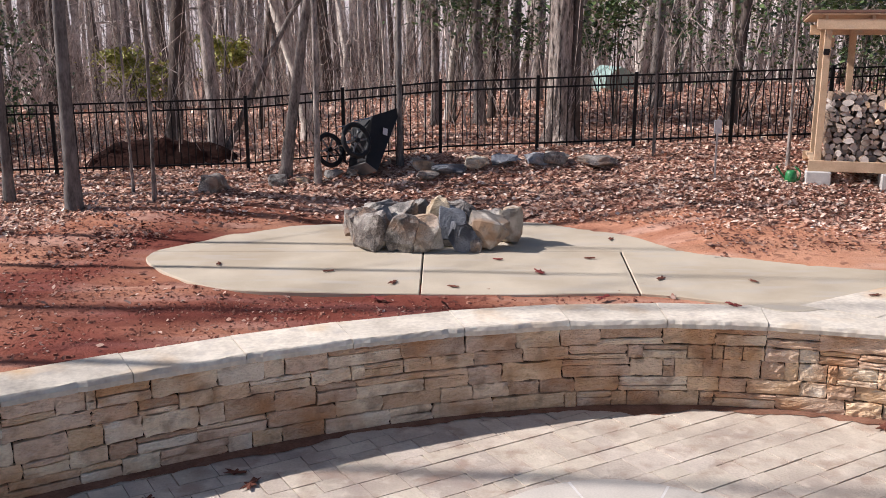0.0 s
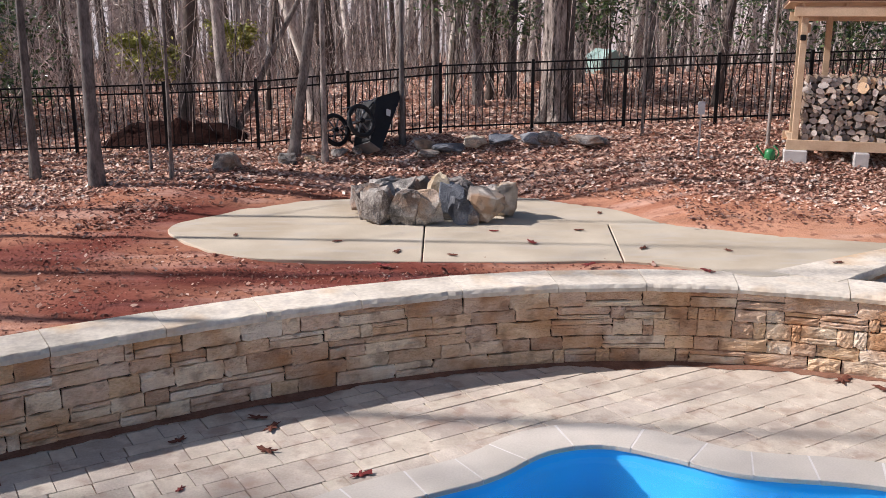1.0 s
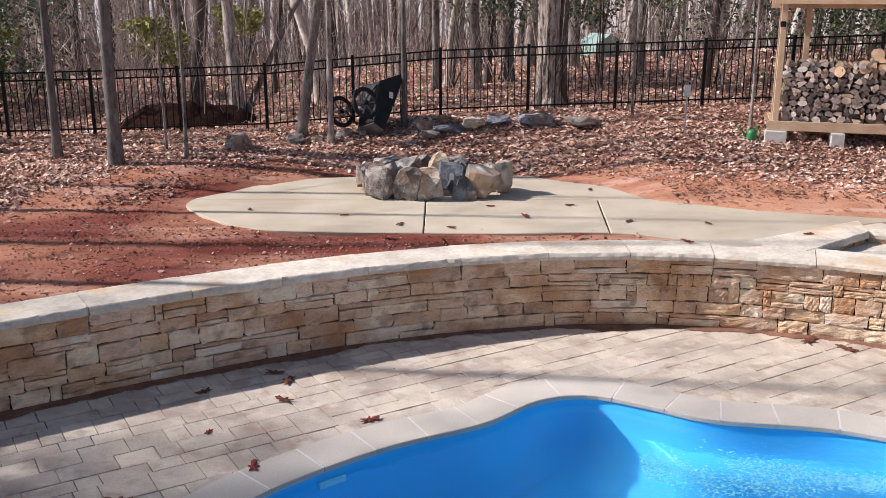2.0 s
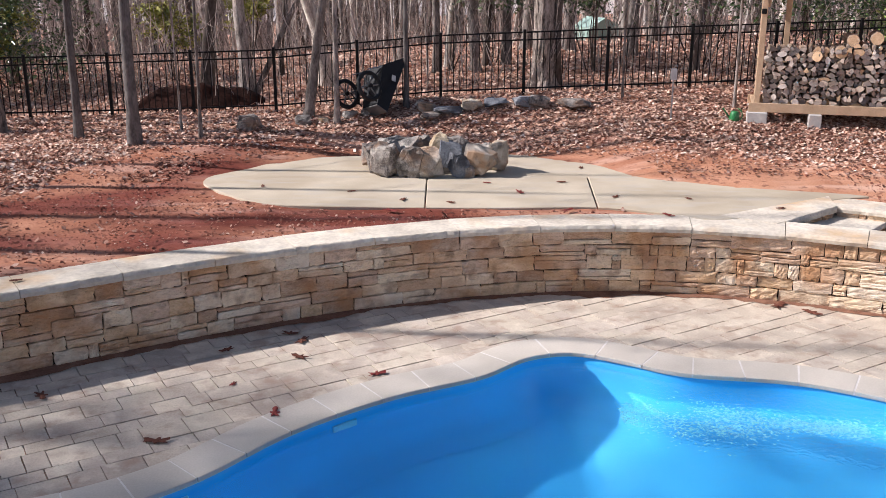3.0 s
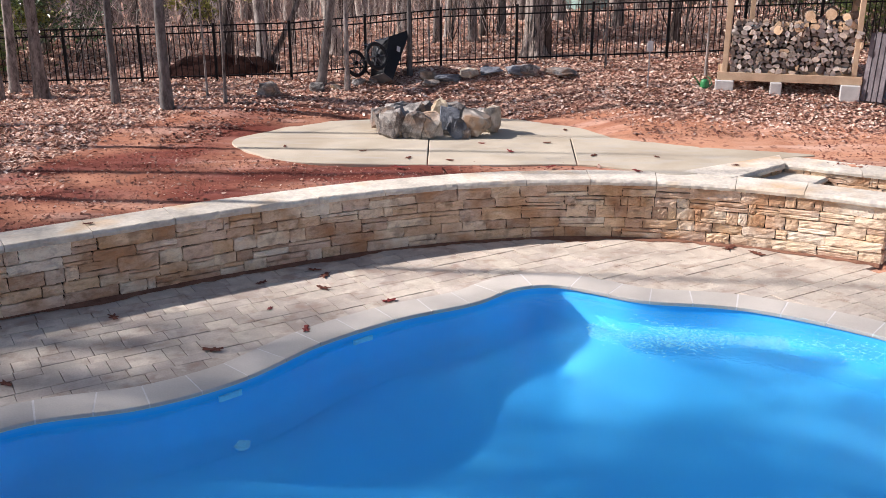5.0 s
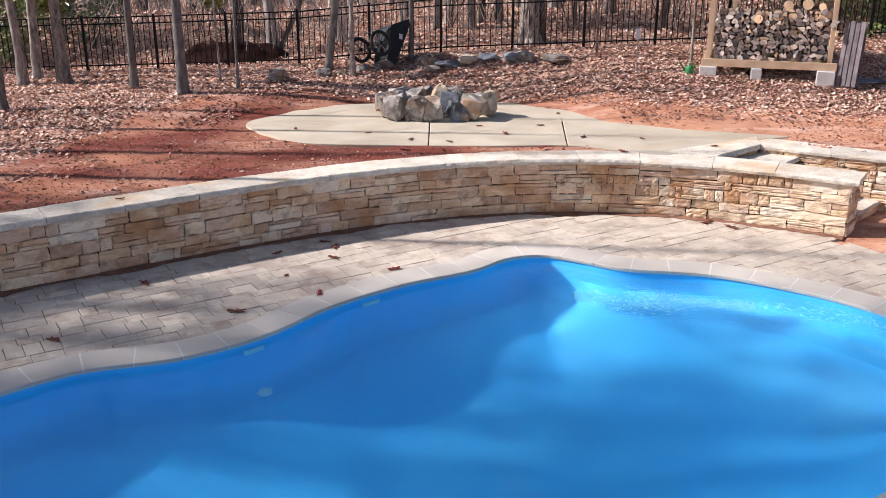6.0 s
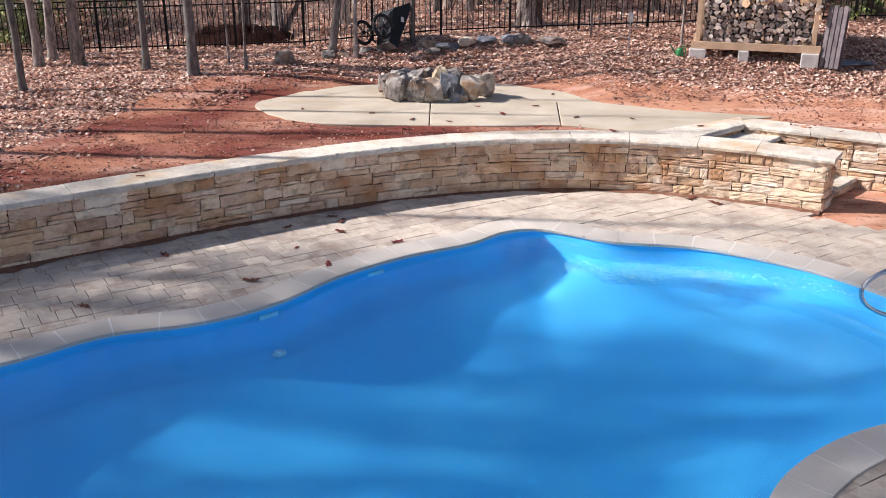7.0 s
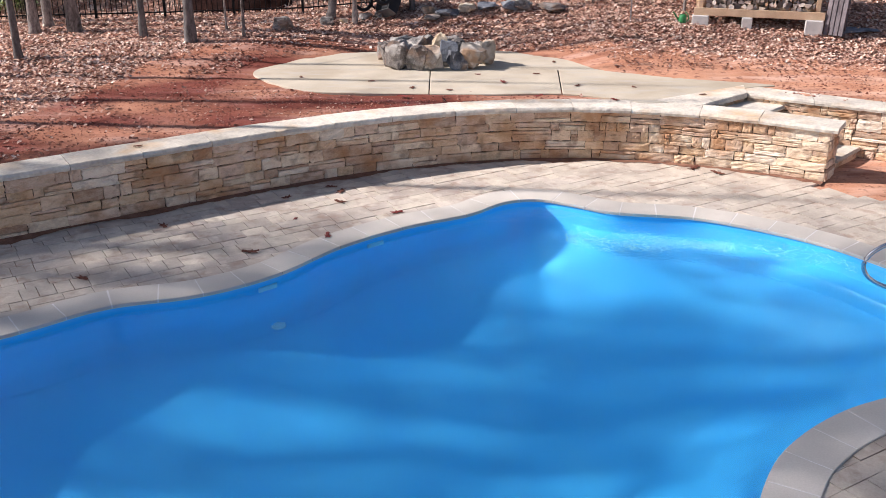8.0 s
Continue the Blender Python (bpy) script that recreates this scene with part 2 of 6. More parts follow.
def tube(points, radii, sides=8, closed_end=True):
    """Vertices and faces of a tube along points."""
    verts, faces = [], []
    up = Vector((0.13, 0.21, 1)).normalized()
    n = len(points)
    for i, p in enumerate(points):
        p = Vector(p)
        d = (Vector(points[min(i + 1, n - 1)]) - Vector(points[max(i - 1, 0)])).normalized()
        ref = up if abs(d.dot(up)) < 0.95 else Vector((1, 0, 0))
        a = d.cross(ref).normalized()
        b = d.cross(a)
        for k in range(sides):
            w = 2 * math.pi * k / sides
            verts.append(p + (a * math.cos(w) + b * math.sin(w)) * radii[i])
    for i in range(n - 1):
        for k in range(sides):
            k2 = (k + 1) % sides
            faces.append((i * sides + k, i * sides + k2, (i + 1) * sides + k2, (i + 1) * sides + k))
    if closed_end:
        faces.append(tuple(range(sides))[::-1])
        faces.append(tuple((n - 1) * sides + k for k in range(sides)))
    return verts, faces


def merge(lists):
    verts, faces = [], []
    for v, f in lists:
        o = len(verts)
        verts += v
        faces += [tuple(i + o for i in q) for q in f]
    return verts, faces


# ---------------------------------------------------------------- the plan
def smooth_step(u):
    u = min(max(u, 0.0), 1.0)
    return u * u * (3 - 2 * u)


def wall_y(x):
    """The face of the curved retaining wall at its foot."""
    if x < -5.2:
        return wall_y(-5.2) + 0.62 * (x + 5.2)
    return (((0.00029 * x - 0.00337) * x - 0.07327) * x + 0.29745) * x + 10.5316


WALL_LEFT, WALL_RIGHT = -9.0, 5.46


def wall_frame(x):
    """Place, tangent and outward normal of the wall's face at x."""
    a, b = Vector((x - 0.02, wall_y(x - 0.02), 0)), Vector((x + 0.02, wall_y(x + 0.02), 0))
    t = (b - a).normalized()
    return Vector((x, wall_y(x), 0)), t, Vector((t.y, -t.x, 0))


WALL_TOP, CAP_TOP, LEVEL = 0.74, 0.815, 0.79
FENCE_Y = 17.2


def fence_ground(x):
    return float(np.interp(x, (-14, -5.8, -2.9, 0, 1.4, 4.3, 9), (0.85, 1.06, 1.15, 1.40, 1.45, 1.55, 1.70)))


def back_wall_y(x):
    """Front line of the wall behind the steps."""
    return 11.57 - 0.515 * (x - 4.94)


def upper(x, y):
    """Height of the upper garden and the woods."""
    y1 = 12.4 + 2.5 * math.exp(-((x + 0.1) / 2.7) ** 4)
    zf = fence_ground(x)
    if y > FENCE_Y:
        # a gentle rise behind the fence, then the woods fall away into a hollow
        z = zf + 0.03 * min(y - FENCE_Y, 8) - 0.075 * min(max(y - FENCE_Y - 8, 0), 60)
    else:
        u = min(max((y - y1) / (FENCE_Y - y1), 0), 1)
        z = LEVEL + (zf - LEVEL) * (0.6 * u + 0.4 * smooth_step(u))
    rough = 0.0 if y < wall_y(min(x, 5.4)) + 0.9 else 1.0
    return z + rough * 0.035 * noise.noise((x * 0.9, y * 0.9, 3.0)) + rough * 0.02 * noise.noise((x * 3.6, y * 3.6, 7.0))


POOL_KNOTS = ((-4.25, 5.14), (-3.55, 5.69), (-2.65, 5.98), (-1.9, 6.50), (-1.24, 7.32), (-0.45, 7.97), (0.34, 8.40), (0.82, 8.84), (1.29, 8.96),
              (1.76, 8.75), (2.28, 8.46), (3.34, 8.24), (4.40, 7.58), (5.05, 6.85), (5.5, 5.95), (5.3, 5.0), (4.6, 4.2), (3.5, 3.68), (2.83, 3.15),
              (2.45, 2.6), (2.1, 1.8), (1.7, 0.9), (0.4, 0.2), (-2.2, 0.2), (-4.6, 1.0), (-5.7, 2.7), (-5.3, 4.3))


def closed_curve(knots, per):
    out, n = [], len(knots)
    for i in range(n):
        p = [Vector((*knots[(i + k) % n], 0)) for k in (-1, 0, 1, 2)]
        for j in range(per):
            u = j / per
            out.append(0.5 * ((2 * p[1]) + (p[2] - p[0]) * u + (2 * p[0] - 5 * p[1] + 4 * p[2] - p[3]) * u * u + (3 * p[1] - p[0] - 3 * p[2] + p[3]) * u ** 3))
    return out


POOL = closed_curve(POOL_KNOTS, 8)


def offset_curve(curve, d):
    """The closed curve (clockwise seen from above) moved outward by d."""
    out, n = [], len(curve)
    for i in range(n):
        t = (curve[(i + 1) % n] - curve[i - 1]).normalized()
        out.append(curve[i] + Vector((-t.y, t.x, 0)) * d)
    return out


POOL_NP = np.array([(p.x, p.y) for p in POOL])


def in_pool(x, y):
    a, b = POOL_NP, np.roll(POOL_NP, -1, 0)
    cross = ((a[:, 1] > y) != (b[:, 1] > y)) & (x < (b[:, 0] - a[:, 0]) * (y - a[:, 1]) / (b[:, 1] - a[:, 1] + 1e-12) + a[:, 0])
    return bool(cross.sum() % 2)


def pool_gap(x, y):
    return float(np.min(np.hypot(POOL_NP[:, 0] - x, POOL_NP[:, 1] - y)))


POOL_FOOT = -0.845


def pool_floor(x, y):
    return POOL_FOOT - 0.72 * smooth_step(pool_gap(x, y) / 1.9)


def is_upper(x, y):
    if x < 5.1:
        return y > wall_y(x) + 0.25 and not (x > 3.7 and y < 11.2 + 0.72 * (x - 3.9) and y < back_wall_y(x) + 0.3)
    return y > back_wall_y(x) + 0.25


def ground_z(x, y):
    if is_upper(x, y):
        return upper(x, y)
    if -1 < y < 10 and abs(x) < 7 and (in_pool(x, y) or pool_gap(x, y) < 0.3):
        return -1.9
    if x > 5.3 and (x - 5.43) * 0.78 + (y - 9.76) * 0.68 > 0:
        return -0.005 + 0.02 * noise.noise((x * 1.5, y * 1.5, 0))
    return -0.03


def litter(x, y):
    """How far dead leaves cover the clay, 0 to 1."""
    edge = float(np.interp(x, (-12, -9, -6.6, -5.8, -5.2, -4.4, -3, 0, 2.6, 3.5, 8, 12), (6.0, 7.5, 9.6, 11.6, 13.8, 15.0, 15.3, 15.2, 14.7, 14.1, 13.1, 12.0)))
    return min(max((y - edge) / 1.3 + 0.5, 0.0), 1.0) if is_upper(x, y) else 0.12


# ---------------------------------------------------------------- ground
def build_ground():
    xs = np.concatenate([[-400, -200, -100, -60, -40, -30, -24, -20, -17], np.arange(-15, 12.01, 0.15), [13, 15, 18, 22, 30, 40, 60, 100, 200, 400]])
    ys = np.concatenate([[-400, -200, -100, -50, -25, -14, -9, -6, -4, -2], np.arange(-1, 19.01, 0.15), np.arange(19.5, 46, 1.0), [50, 60, 80, 120, 200, 400]])
    verts, faces = [], []
    nx = len(xs)
    for y in ys:
        for x in xs:
            verts.append((x, y, ground_z(float(x), float(y))))
    for j in range(len(ys) - 1):
        for i in range(nx - 1):
            a = j * nx + i
            faces.append((a, a + 1, a + nx + 1, a + nx))
    ob = new("ground", mesh_of("ground", verts, faces, M_CLAY, True))
    cover = ob.data.attributes.new("litter", "FLOAT", "POINT")
    cover.data.foreach_set("value", [litter(v[0], v[1]) for v in verts])
    # broad noise bands put tree shade into the left clay's colour
    damp_shade = ob.data.attributes.new("damp_shade", "FLOAT", "POINT")
    damp_shade.data.foreach_set("value", [min(max((2.6 - v[0]) / 1.5, 0), 1) * (1 - litter(v[0], v[1])) * min(max(0.80 + 1.5 * noise.noise((v[0] * 0.55, v[1] * 1.0, 1)) + 0.5 * min(max((v[0] + 2.5) / 1.5, 0), 1), 0.3), 1) if v[1] < 16 else 0.0 for v in verts])
    return tagged(ob, "red clay garden ground strewn with fallen leaves", "ground", kind="structure")


build_ground()


def build_pool():
    basin = thing("swimming_pool", "blue fibreglass freeform swimming pool shell", "swimming pool", kind="structure")
    # upright wall with a rounded foot
    profile = ((0.0, -0.02), (-0.01, -0.16), (-0.03, -0.40), (-0.07, -0.58), (-0.14, -0.73), (-0.25, -0.84), (-0.40, -0.915))
    rings = [[p + Vector((0, 0, z)) for p in offset_curve(POOL, o)] for o, z in profile]
    n = len(POOL)
    verts = [p for r in rings for p in r]
    faces = [(k * n + i, k * n + (i + 1) % n, (k + 1) * n + (i + 1) % n, (k + 1) * n + i) for k in range(len(rings) - 1) for i in range(n)]
    # the floor falls from the foot of the wall like a bowl
    step, x0, y0, nx, ny = 0.12, -6.0, 0.0, 98, 78
    o = len(verts)
    inside = [[in_pool(x0 + i * step, y0 + j * step) for i in range(nx)] for j in range(ny)]
    for j in range(ny):
        for i in range(nx):
            x, y = x0 + i * step, y0 + j * step
            verts.append(Vector((x, y, pool_floor(x, y) if inside[j][i] else POOL_FOOT)))
    for j in range(ny - 1):
        for i in range(nx - 1):
            if inside[j][i] or inside[j][i + 1] or inside[j + 1][i] or inside[j + 1][i + 1]:
                a = o + j * nx + i
                faces.append((a, a + 1, a + nx + 1, a + nx))
    part("shell", mesh_of("shell", verts, faces, M_SHELL, True), None, basin)
    # a bench along the far side
    inner = [p for p in offset_curve(POOL, -0.02)]
    edge = [p for p in offset_curve(POOL, -0.42)]
    idx = [i for i in range(n) if 1.7 < POOL[i].x and POOL[i].y > 5.0]
    rows = []
    for k, i in enumerate(idx):
        a = inner[i]
        b = a.lerp(edge[i], 0.12 + 0.88 * smooth_step(min(k, len(idx) - 1 - k) / 9))
        rows.append([a + Vector((0, 0, -0.56)), b.lerp(a, 0.2) + Vector((0, 0, -0.56)), b + Vector((0, 0, -0.575)), b + Vector((0, 0, -1.0))])
    vv = [p for r in rows for p in r]
    ff = [(k * 4 + j, (k + 1) * 4 + j, (k + 1) * 4 + j + 1, k * 4 + j + 1) for k in range(len(rows) - 1) for j in range(3)]
    ff += [(0, 1, 2, 3), tuple((len(rows) - 1) * 4 + j for j in (3, 2, 1, 0))]
    part("bench", mesh_of("bench", vv, ff, M_SHELL, True), None, basin)
    water = new("water", mesh_of("water", [p + Vector((0, 0, -0.065)) for p in POOL], [tuple(range(n))[::-1]], M_WATER))
    water.visible_shadow = False
    tagged(water, "clear rippled blue pool water", "water", kind="structure")


build_pool()


def build_slab():
    knots = ((-3.28, 13.06), (-3.07, 13.79), (-2.53, 14.37), (-1.9, 14.70), (-0.6, 14.92), (0.9, 14.95), (2.12, 14.63), (2.7, 14.15), (3.02, 13.25), (3.88, 12.7),
             (5.4, 12.2), (4.9, 11.95), (3.31, 11.02), (2.7, 11.27), (1.87, 11.6), (0.62, 11.56), (-1.54, 11.65), (-2.3, 11.85), (-2.9, 12.4))
    c = closed_curve(knots, 6)
    slab = thing("fire_pit_slab", "pale broom-finished concrete slab with two open joints and dead leaves", "slab", kind="structure")
    # each panel is cut from the outline by upright planes: a point on the plane, and its normal towards the part cut away
    cuts = ((((-0.228, 0, 0), (1, 0.0, 0)), ((0, 13.3, 0), (0, 1, 0))),
            (((-0.212, 0, 0), (-1, 0.0, 0)), ((1.925, 12.2, 0), (1, -0.07, 0)), ((0, 13.3, 0), (0, 1, 0))),
            (((1.945, 12.2, 0), (-1, 0.07, 0)), ((0, 13.3, 0), (0, 1, 0))),
            (((0, 13.303, 0), (0, -1, 0)),))
    for planes in cuts:
        bm = bmesh.new()
        top = [bm.verts.new(p + Vector((0, 0, 0.82))) for p in c]
        f = bm.faces.new(top)
        low = bmesh.ops.extrude_face_region(bm, geom=[f])["geom"]
        for v in low:
            if isinstance(v, bmesh.types.BMVert):
                v.co.z = 0.68
        for co, no in planes:
            cut = bmesh.ops.bisect_plane(bm, geom=bm.verts[:] + bm.edges[:] + bm.faces[:], plane_co=co, plane_no=no, clear_outer=True)
            edges = [e for e in cut["geom_cut"] if isinstance(e, bmesh.types.BMEdge)]
            bmesh.ops.contextual_create(bm, geom=edges)
        bmesh.ops.recalc_face_normals(bm, faces=bm.faces)
        sharp = [e for e in bm.edges if len(e.link_faces) == 2 and all(v.co.z > 0.8 for v in e.verts) and e.calc_face_angle(0) > 1.0]
        bmesh.ops.bevel(bm, geom=sharp, offset=0.008, segments=1, affect="EDGES")
        part("panel", bm, M_CONCRETE, slab)
    part("joint_filler", a_box(-2.0, 2.2, 12.0, 13.4, 0.68, 0.80), M_JOINT, slab)


build_slab()


# ---------------------------------------------------------------- loose rocks
def rock_mesh(seed, sx, sy, sz, points=17, mat=None, rough=0.11):
    """A broken, faceted boulder standing on z = 0, of the given size."""
    rnd = random.Random(seed)
    bm = bmesh.new()
    for _ in range(points):
        v = Vector((rnd.gauss(0, 1), rnd.gauss(0, 1), rnd.gauss(0, 1))).normalized()
        v = Vector([math.copysign(abs(q) ** 0.68, q) for q in v])
        bm.verts.new(v)
    hull = bmesh.ops.convex_hull(bm, input=bm.verts)
    bmesh.ops.delete(bm, geom=[g for g in hull["geom_interior"] if isinstance(g, bmesh.types.BMVert)], context="VERTS")
    bmesh.ops.dissolve_limit(bm, angle_limit=radians(9), verts=bm.verts, edges=bm.edges)
    bmesh.ops.bevel(bm, geom=bm.edges[:], offset=0.02, segments=1, affect="EDGES")
    bmesh.ops.triangulate(bm, faces=bm.faces)
    bmesh.ops.subdivide_edges(bm, edges=bm.edges[:], cuts=2, use_grid_fill=True)
    o = Vector((seed * 3.7, seed * 1.3, 0))
    for v in bm.verts:
        v.co += v.co.normalized() * (noise.noise(v.co * 1.7 + o) * rough * 1.5 + noise.noise(v.co * 5 + o) * rough + noise.noise(v.co * 12 + o) * rough * 0.5)
    lo = [min(v.co[i] for v in bm.verts) for i in range(3)]
    hi = [max(v.co[i] for v in bm.verts) for i in range(3)]
    for v in bm.verts:
        v.co = Vector([(v.co[i] - (lo[i] + hi[i]) / 2) / (hi[i] - lo[i]) * (sx, sy, sz)[i] for i in range(3)]) + Vector((0, 0, sz / 2))
    return from_bm("rock", bm, mat or M_ROCK, False)


M_ROCK_GREY = palette(material("grey_rock", (0.06, 0.055, 0.05), (0.46, 0.42, 0.38), 0.9, 7, 60, 1.0, spread=(0.40, 0.62), dist=0.04), ((0.20, 0.19, 0.18), (0.33, 0.31, 0.29), (0.24, 0.20, 0.175)), 0.35)
M_ROCK_TAN = palette(material("tan_rock", (0.26, 0.19, 0.125), (0.66, 0.58, 0.47), 0.9, 6, 60, 1.0, spread=(0.40, 0.62), dist=0.04), ((0.60, 0.50, 0.34), (0.52, 0.42, 0.30), (0.62, 0.56, 0.46)), 0.4)
M_ROCK_BLUE = palette(material("blue_grey_rock", (0.12, 0.13, 0.15), (0.34, 0.35, 0.37), 0.9, 7, 60, 1.0, spread=(0.40, 0.62), dist=0.04), ((0.2, 0.21, 0.24), (0.36, 0.36, 0.37)), 0.35)


stained(M_ROCK_GREY, (0.30, 0.195, 0.13), 3.0, 0.50, 0.62, 0.65)
stained(M_ROCK_GREY, (0.66, 0.61, 0.54), 5.0, 0.56, 0.66, 0.6)
stained(M_ROCK_BLUE, (0.05, 0.05, 0.055), 2.2, 0.52, 0.60, 0.7)
stained(M_ROCK, (0.36, 0.23, 0.14), 3.0, 0.47, 0.58, 0.8)
stained(M_ROCK, (0.12, 0.10, 0.085), 7.0, 0.55, 0.64, 0.6)
stained(M_ROCK, (0.70, 0.64, 0.55), 4.0, 0.56, 0.66, 0.6)


def boulder(seed, x, y, z, sx, sy, sz, label, mat, group, rz=0.0, tip=(0, 0)):
    ob = new("boulder", rock_mesh(seed, sx, sy, sz, mat=mat))
    ob.matrix_world = pose(x, y, z - 0.02, tip[0], tip[1], rz)
    return tagged(ob, label, "boulder", group)


M_ROCK_PALE = palette(material("pale_rock", (0.28, 0.24, 0.20), (0.70, 0.65, 0.58), 0.9, 6, 60, 1.0, spread=(0.40, 0.62), dist=0.04), ((0.58, 0.53, 0.46), (0.5, 0.46, 0.41)), 0.35)
stained(M_ROCK_PALE, (0.46, 0.30, 0.18), 3.0, 0.52, 0.62, 0.7)
stained(M_ROCK_TAN, (0.36, 0.24, 0.13), 5.0, 0.50, 0.62, 0.7)
stained(M_ROCK_PALE, (0.20, 0.17, 0.15), 8.0, 0.54, 0.64, 0.6)
PIT = Vector((-0.17, 14.02, 0.82))
G, T, B = M_ROCK_GREY, M_ROCK_TAN, M_ROCK_BLUE
# x, y, width, depth, height, tilt, stone, label
FRONT_STONES = (
    (-1.12, 13.66, 0.27, 0.30, 0.36, (0, 4), G, "upright grey fire pit stone"), (-0.90, 13.42, 0.45, 0.36, 0.42, (0, 5), G, "rounded grey-brown fire pit boulder"),
    (-0.55, 13.34, 0.43, 0.34, 0.42, (0, 10), G, "leaning grey slab of fire pit stone"), (-0.19, 13.32, 0.43, 0.34, 0.38, (0, -3), M_ROCK_PALE, "cream fire pit stone with a tan stain"),
    (0.19, 13.38, 0.40, 0.30, 0.32, (0, 14), B, "dark fire pit stone with a pale edge"), (0.54, 13.46, 0.52, 0.40, 0.37, (0, 6), M_ROCK, "broad tan fire pit boulder"),
    (0.39, 13.30, 0.22, 0.16, 0.16, (0, 0), G, "small dark brown fire pit stone"), (0.84, 13.74, 0.34, 0.40, 0.42, (0, 3), M_ROCK, "tall square fire pit stone with a rusty side"),
)
BACK_STONES = (
    (0.65, 13.98, 0.40, 0.34, 0.34, (0, 0), G, "pale grey fire pit stone"), (0.37, 14.22, 0.29, 0.24, 0.37, (0, -16), G, "narrow leaning fire pit stone"),
    (0.12, 13.95, 0.40, 0.26, 0.37, (0, 5), B, "blue-grey fire pit slab"), (-0.14, 14.10, 0.38, 0.30, 0.47, (0, 14), T, "tall buff fire pit stone with a rounded top"),
    (-0.47, 14.25, 0.45, 0.30, 0.37, (0, -8), G, "brown and grey fire pit stone"), (-0.77, 14.15, 0.40, 0.34, 0.35, (0, -10), G, "dark fire pit stone"),
    (-1.07, 14.05, 0.45, 0.36, 0.35, (0, 0), G, "flat-topped fire pit stone"), (-0.84, 14.55, 0.49, 0.34, 0.35, (0, 0), G, "pale flat fire pit stone"),
    (0.18, 14.66, 0.49, 0.32, 0.34, (0, 4), G, "grey fire pit stone"), (-0.33, 14.74, 0.52, 0.32, 0.34, (0, -4), G, "grey fire pit stone"),
)
for i, (x, y, w, d, h, tip, mat, text) in enumerate(FRONT_STONES + BACK_STONES):
    boulder(20 + i, PIT.x + (x - PIT.x) * 0.91, PIT.y - 0.06 + (y - PIT.y) * 0.91, 0.82, w * 0.97, d * 0.85, h * 1.16, text, mat, "stones round the fire pit", (i * 37) % 36 - 18, (tip[0], tip[1] * 1.4))
ash = new("fire_pit_ash", mesh_of("fire_pit_ash", [PIT + Vector((0.72 * math.cos(k * 0.3926991), 0.56 * math.sin(k * 0.3926991), 0.012 + 0.01 * (k % 3))) for k in range(16)], [tuple(range(16))], M_JOINT))
tagged(ash, "dark ashes inside the ring of fire pit stones", "ash")

BANK_ROCKS = ((-3.19, 15.94, 0.42, 0.36, 0.26, G), (-2.33, 16.2, 0.30, 0.26, 0.18, G), (-2.0, 16.3, 0.2, 0.2, 0.09, T), (-1.58, 16.5, 0.28, 0.24, 0.13, G), (-1.32, 16.55, 0.2, 0.2, 0.12, G),
              (-0.29, 16.62, 0.34, 0.3, 0.2, M_ROCK), (0.12, 16.48, 0.62, 0.34, 0.15, B), (0.50, 16.62, 0.36, 0.3, 0.21, T), (0.92, 16.70, 0.44, 0.3, 0.17, B),
              (1.37, 16.62, 0.34, 0.3, 0.20, B), (1.64, 16.6, 0.40, 0.34, 0.21, G), (2.2, 16.32, 0.58, 0.36, 0.20, G), (-0.22, 16.3, 0.36, 0.3, 0.12, G))
for i, (x, y, w, d, h, mat) in enumerate(BANK_ROCKS):
    boulder(60 + i, x, y, upper(x, y), w, d, h, "weathered grey boulder half sunk in dead leaves", mat, "boulders along the fence", (i * 53) % 40 - 20)


# ---------------------------------------------------------------- retaining wall
def ribbon(x0, x1, offs, zs, step=0.12):
    """A bar that follows the wall: offs are the outward and inward offsets from the face, zs its bottom and top."""
    n = max(2, int((x1 - x0) / step) + 1)
    verts, faces = [], []
    for i in range(n):
        p, t, nrm = wall_frame(x0 + (x1 - x0) * i / (n - 1))
        for o, z in ((offs[0], zs[0]), (offs[1], zs[0]), (offs[1], zs[1]), (offs[0], zs[1])):
            verts.append(p + nrm * o + Vector((0, 0, z)))
    for i in range(n - 1):
        for k in range(4):
            a, b = i * 4 + k, i * 4 + (k + 1) % 4
            faces.append((a, b, b + 4, a + 4))
    faces += [(3, 2, 1, 0), tuple((n - 1) * 4 + k for k in range(4))]
    return verts, faces


